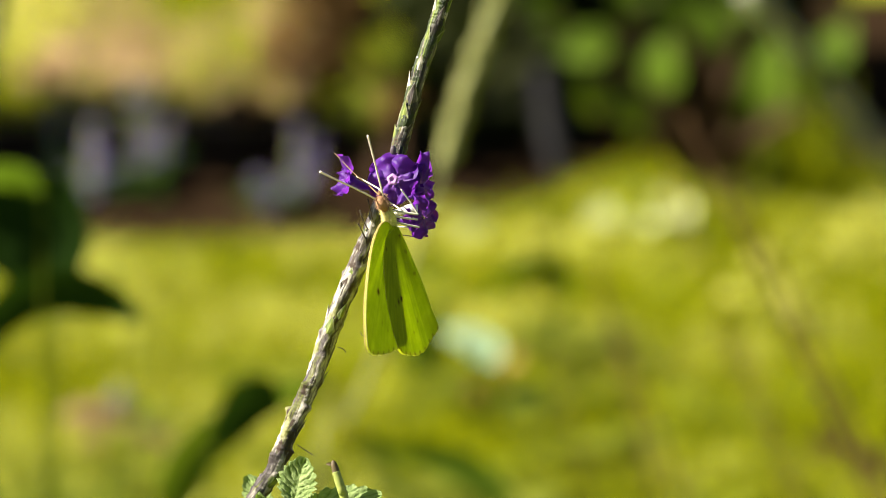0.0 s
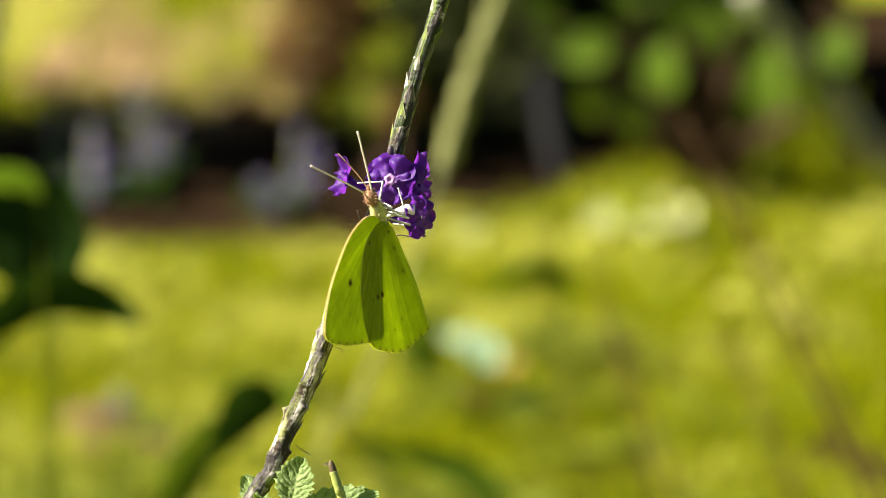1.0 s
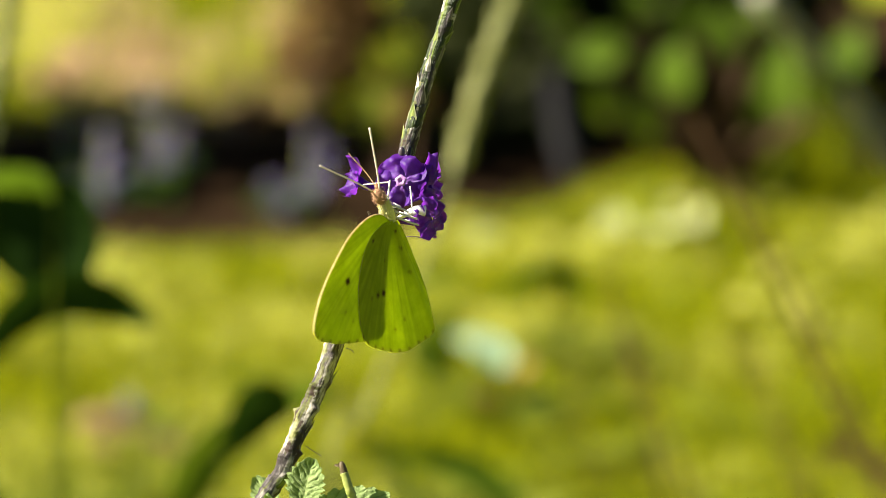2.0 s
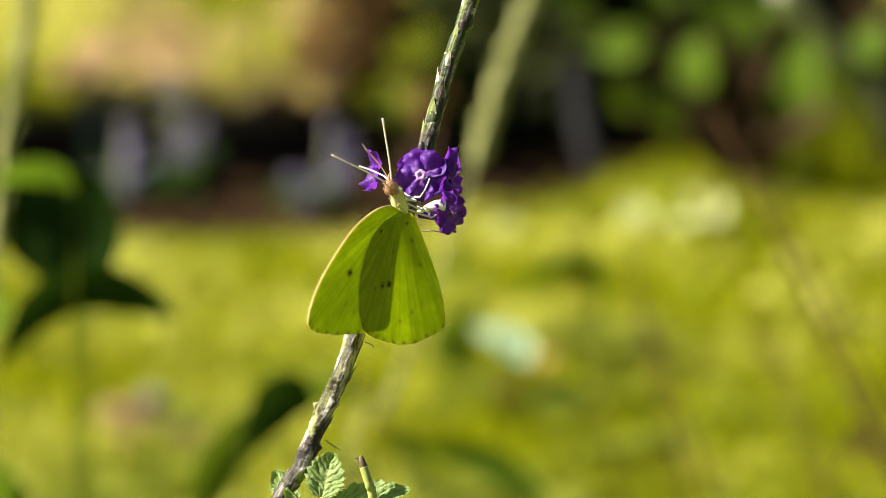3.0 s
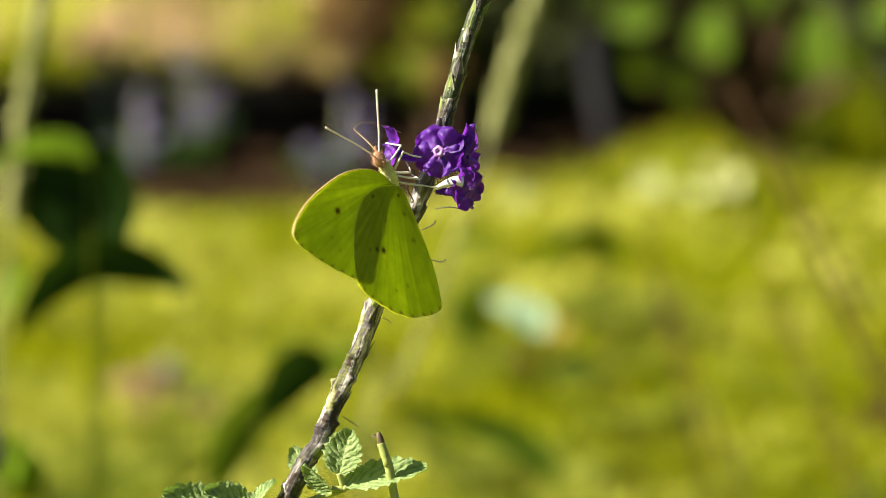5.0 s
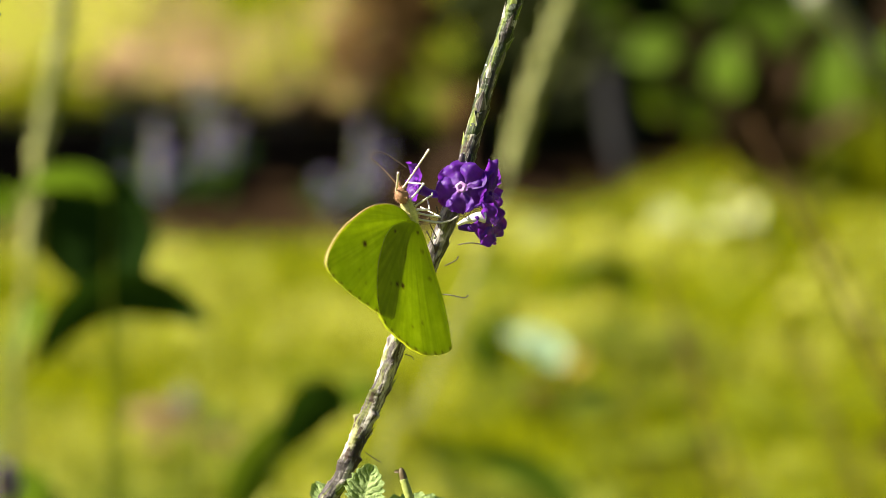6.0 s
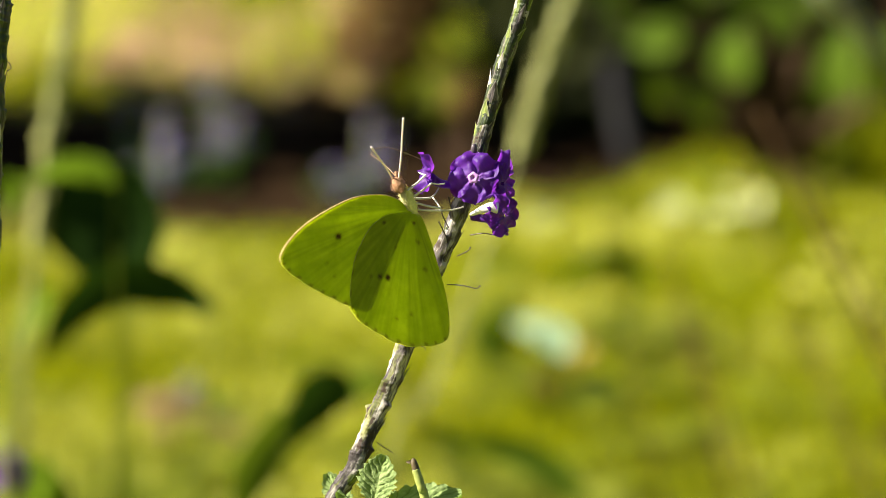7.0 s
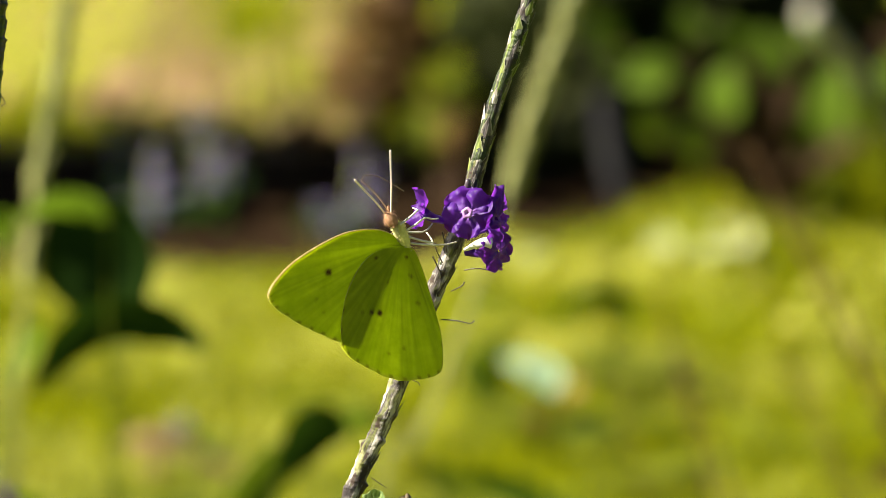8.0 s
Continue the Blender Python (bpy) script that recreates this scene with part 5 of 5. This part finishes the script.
# ---- what moves ----
# seconds; hinge in mm to the right and up; turn, nod and lean of the body in degrees; then for the near and the far side:
# sweep of forewing and hindwing, opening, twist
FLIGHT = (
    (0, 6.30, 5.70, 71.3, 8.2, -12.2, -12.7, -7.2, 0.12, 0.0, -12.7, -7.2, 0.12, 0.0),
    (0.3, 6.11, 6.37, 70.7, 8.1, -9.9, -11.5, -7.1, 0.12, 0.0, -11.5, -7.1, 0.12, 0.0),
    (0.6, 6.09, 6.17, 71.5, 8.0, -11.0, -12.0, -7.0, 0.12, 0.0, -12.0, -7.0, 0.12, 0.0),
    (0.9, 5.06, 6.73, 65.0, 7.5, -9.0, -11.2, -6.3, 0.12, 0.0, -11.2, -6.3, 0.12, 0.0),
    (1.5, 3.48, 6.67, 59.5, 6.0, -7.7, -8.2, -4.6, 0.12, 0.0, -8.2, -4.6, 0.12, 0.0),
    (1.7, 3.99, 6.86, 58.2, 6.4, -6.9, -9.5, -4.9, 0.12, 0.0, -9.5, -4.9, 0.12, 0.0),
    (3, 2.39, 7.83, 50.7, 6.6, -2.2, -13.8, -4.6, 0.12, 0.0, -13.8, -4.6, 0.12, 0.0),
    (3.1, -0.59, 8.13, 43.0, 6.8, -2.8, -3.0, -7.0, 30.0, -3.8, -9.4, -8.6, -8.1, -14.9),
    (3.2, -1.60, 9.52, 42.7, 5.9, -3.1, -29.0, 0.0, 62.0, 2.0, -5.3, 1.1, 18.4, 1.7),
    (3.3, -1.23, 10.45, 41.6, 4.9, -4.0, 3.3, -0.5, 9.1, -5.3, 1.2, 0.6, -3.2, 11.8),
    (3.4, -2.26, 9.98, 41.9, 4.6, -4.1, -12.0, 0.5, 56.0, 0.0, -2.0, -1.5, 23.0, 3.2),
    (3.5, -1.54, 10.30, 42.1, 3.8, -3.5, 16.4, 6.7, 12.0, -3.1, 12.5, 8.5, -11.2, 2.9),
    (3.6, -2.03, 9.44, 42.1, 3.4, -3.5, 30.7, 0.2, 63.3, 8.6, 15.7, 9.0, 54.0, 4.1),
    (3.7, -2.39, 9.37, 41.8, 2.5, -3.9, 22.1, 16.8, 11.4, -5.2, 18.0, 17.1, -3.5, 5.5),
    (3.8, -3.52, 10.26, 41.2, 2.3, -4.6, 19.6, 5.0, 36.0, 2.2, -3.1, 2.0, 63.0, 7.2),
    (3.9, -1.71, 10.28, 41.9, 1.9, -5.1, 12.0, 4.7, 7.1, -5.7, 10.7, 8.0, -5.5, 3.1),
    (4, -2.53, 10.10, 42.1, 1.6, -5.5, 6.8, 1.0, 15.4, -2.9, 3.7, 6.4, -7.8, 4.2),
    (4.2, -2.88, 8.49, 50.6, -5.2, -11.5, 2.2, 3.9, 0.12, 0.0, 2.2, 3.9, 0.12, 0.0),
    (5.3, -3.30, 8.68, 53.8, -5.5, -10.3, 4.8, 4.3, 0.12, 0.0, 4.8, 4.3, 0.12, 0.0),
    (5.5, -3.26, 8.81, 52.3, -5.4, -10.1, 4.6, 4.1, 0.12, 0.0, 4.6, 4.1, 0.12, 0.0),
    (6, -3.76, 8.40, 59.7, -5.8, -7.8, 3.8, 4.9, 0.12, 0.0, 3.8, 4.9, 0.12, 0.0),
    (6.5, -5.72, 8.35, 45.5, -3.5, -1.4, 1.6, 2.5, 0.12, 0.0, 1.6, 2.5, 0.12, 0.0),
    (7, -6.75, 8.54, 42.1, -3.9, -2.0, 2.3, 2.6, 0.12, 0.0, 2.3, 2.6, 0.12, 0.0),
    (7.5, -7.18, 8.61, 41.4, -3.5, -1.8, 1.9, 2.3, 0.12, 0.0, 1.9, 2.3, 0.12, 0.0),
    (8, -7.00, 8.78, 40.0, -0.1, -2.2, 3.9, 3.0, 0.12, 0.0, 3.9, 3.0, 0.12, 0.0),
)
# seconds; the tips of both antennae and the elbow of the tongue from their roots, mm to the right and up
FEELS = (
    (0, -11.8, 5.8, -3.2, 12.9, -2.4, 2.4),
    (0.3, -11.7, 6.2, -2.6, 13.1, -3.4, 3.8),
    (0.6, -12.5, 6.3, -4.0, 13.1, -4.4, 5.2),
    (0.9, -11.5, 5.6, -2.9, 12.5, -5.4, 6.5),
    (1.5, -11.2, 6.1, -2.5, 13.2, -5.4, 6.0),
    (1.7, -11.2, 5.7, -2.3, 13.0, -5.0, 6.0),
    (3, -11.1, 5.7, -1.8, 13.1, -5.0, 6.5),
    (3.1, -10.5, 5.5, -1.3, 13.5, -5.0, 6.7),
    (3.2, -10.7, 4.5, -0.4, 14.0, -5.0, 6.8),
    (3.3, -10.6, 4.4, 1.3, 14.0, -5.0, 6.9),
    (3.4, -11.0, 3.7, 1.1, 13.8, -5.0, 7.0),
    (3.5, -11.3, 4.0, 1.8, 13.3, -5.0, 7.1),
    (3.6, -9.8, 3.8, 3.6, 13.3, -5.0, 7.1),
    (3.7, -10.0, 5.4, 3.0, 13.7, -4.9, 7.0),
    (3.8, -9.3, 5.4, 2.5, 11.9, -4.9, 6.9),
    (3.9, -10.7, 5.8, 0.8, 13.1, -4.9, 6.8),
    (4, -9.8, 5.7, 1.2, 11.3, -4.8, 6.7),
    (4.2, -11.0, 5.7, -0.2, 13.1, -4.8, 6.5),
    (5.3, -9.5, 5.7, -0.7, 13.1, -4.8, 4.2),
    (5.5, -10.0, 6.2, -1.2, 13.2, -5.4, 4.8),
    (6, 0.6, 3.6, 5.6, 8.0, -6.0, 6.2),
    (6.5, 4.3, 2.5, 3.7, 10.8, -6.0, 5.0),
    (7, -4.4, 6.7, 1.1, 12.6, -5.4, 4.8),
    (7.5, -7.0, 4.9, -0.2, 12.6, -5.5, 5.7),
    (8, -6.3, 7.1, 0.0, 13.1, -5.7, 6.5),
)
# seconds; footholds on flowers and stem, mm to the right, away and up
HOLDS = (
    (0, -0.5, -8, 15.4, 8.8, -13, 12.6, 7.3, -6, 8.2, 4.3, -4, 11.4, 7.9, -5, 4.9),
    (1.7, 0.7, -8, 13.2, 8.8, -13, 13.2, 6.7, -6, 7.9, 1.9, -4, 11.4, 7.9, -5, 6.1),
    (3, -7.4, -8, 17.7, 8.9, -13, 13.9, 6.4, -6, 8.2, 1.9, -4, 12.0, 11.4, -6, 7.7),
    (3.3, -4.3, -6, 16.1, 7.9, -13, 13.6, 3.7, -4, 9.0, 0.7, -4, 12.6, 11.8, -6, 6.7),
    (4.2, -3.6, -6, 16.8, 5.2, -12, 13.2, 2.9, -4, 8.5, 0.7, -4, 12.6, 11.8, -6, 6.3),
    (5.5, -4.0, -6, 16.2, 1.3, -10, 13.2, 0.7, -4, 10.8, 0.1, -3, 12.6, 9.6, -5, 7.5),
    (6, -4.3, -6, 15.8, 1.0, -10, 13.5, -1.4, -6, 10.6, -0.2, -3, 12.6, 6.4, -5, 8.7),
    (8, -4.3, -6, 15.8, 1.0, -10, 13.5, -1.4, -6, 10.6, -0.2, -3, 12.6, 6.4, -5, 8.7),
)
NECTAR = Vector((-3.2, -4.0, 18.6))


def lerp_rows(rows, t):
    for a, b in zip(rows, rows[1:]):
        if a[0] <= t <= b[0]:
            k = (t - a[0]) / (b[0] - a[0])
            return [p + (q - p) * k for p, q in zip(a[1:], b[1:])]
    return rows[-1][1:]


def body_pose(x, z, turn, nod, lean):
    return Matrix.Translation((x / 1000, HINGE_AWAY / 1000, z / 1000)) @ pose(0, 0, 0, 0, lean, 0) @ pose(0, 0, 0, nod, 0, 0) @ pose(0, 0, 0, 0, 0, turn)


HINGE_AWAY = -13.0


def stick(root, way):
    """A limb's pose from its root, with +z along a direction, turned as little as can be."""
    q = Vector((0, 0, 1)).rotation_difference(Vector(way))
    return Matrix.LocRotScale(Vector(root) / 1000, q, None)


def motions():
    body, near_f, near_h, far_f, far_h = [], [], [], [], []
    for t, x, z, turn, nod, lean, nf, nh, no, nt, ff, fh, fo, ft in FLIGHT:
        body.append((t, FOCUS @ body_pose(x, z, turn, nod, lean)))
        for rows, sweep, opening, twist in ((near_f, nf, no, nt), (near_h, nh, no, nt), (far_f, ff, -fo, -ft), (far_h, fh, -fo, -ft)):
            rows.append((t, Matrix.Rotation(radians(opening), 4, AXIS) @ pose(0, 0, 0, twist, 0, 0) @ pose(0, 0, 0, 0, sweep, 0)))
    walk(INSECT, body)
    walk(WINGS["near", "f"], near_f)
    walk(WINGS["near", "h"], near_h)
    walk(WINGS["far", "f"], far_f)
    walk(WINGS["far", "h"], far_h)
    feel = [[], [], [], []]
    steps = [[[], []] for _ in LEGS]
    for row in FLIGHT:
        t = row[0]
        m = body_pose(*row[1:6])
        back = m.inverted()
        turn_back = back.to_3x3()
        ax, az, bx, bz, ex, ez = lerp_rows(FEELS, t)
        for k, (x, z, long) in enumerate(((ax, az, 14.3), (bx, bz, 14.3))):
            y = -math.sqrt(max(0.5, long * long - x * x - z * z))
            feel[k].append((t, stick(ANTENNA_ROOTS[k], turn_back @ Vector((x, y, z)))))
        root = HEAD + Vector((-0.6, 0, 1.6))
        y = math.sqrt(max(0.2, 8.6 ** 2 - ex * ex - ez * ez))
        way = (turn_back @ Vector((ex, y, ez))).normalized()
        feel[2].append((t, stick(root, way)))
        elbow = root + way * 8.6
        goal = (back @ (NECTAR / 1000)) * 1000
        feel[3].append((t, stick(elbow, goal - elbow)))
        for k, ((hip_x, hip_y, hip_z), pair) in enumerate(zip(((-0.6, -1.0, 3.4), (0.9, -1.3, 2.2), (1.6, -1.1, 0.8), (1.3, 1.0, 2.0), (2.2, -0.8, -0.5)), steps)):
            hip = Vector((hip_x, hip_y, hip_z))
            foot = (back @ (Vector(lerp_rows(HOLDS, t)[3 * k:3 * k + 3]) / 1000)) * 1000
            d = foot - hip
            n = min(d.length, 11.4)
            d.normalize()
            a = (5.2 ** 2 + n * n - 6.4 ** 2) / (2 * n)
            h = math.sqrt(max(0, 5.2 ** 2 - a * a))
            bend = Vector((0.5, -1.0, 0.6 if k < 2 else -0.5))
            bend = (bend - d * bend.dot(d)).normalized()
            knee = hip + d * a + bend * h
            pair[0].append((t, stick(hip, knee - hip)))
            pair[1].append((t, stick(knee, hip + d * n - knee)))
    for ob, rows in zip((*FEELERS, *TONGUES), feel):
        walk(ob, rows)
    for pair, rows in zip(LEGS, steps):
        walk(pair[0], rows[0])
        walk(pair[1], rows[1])


motions()
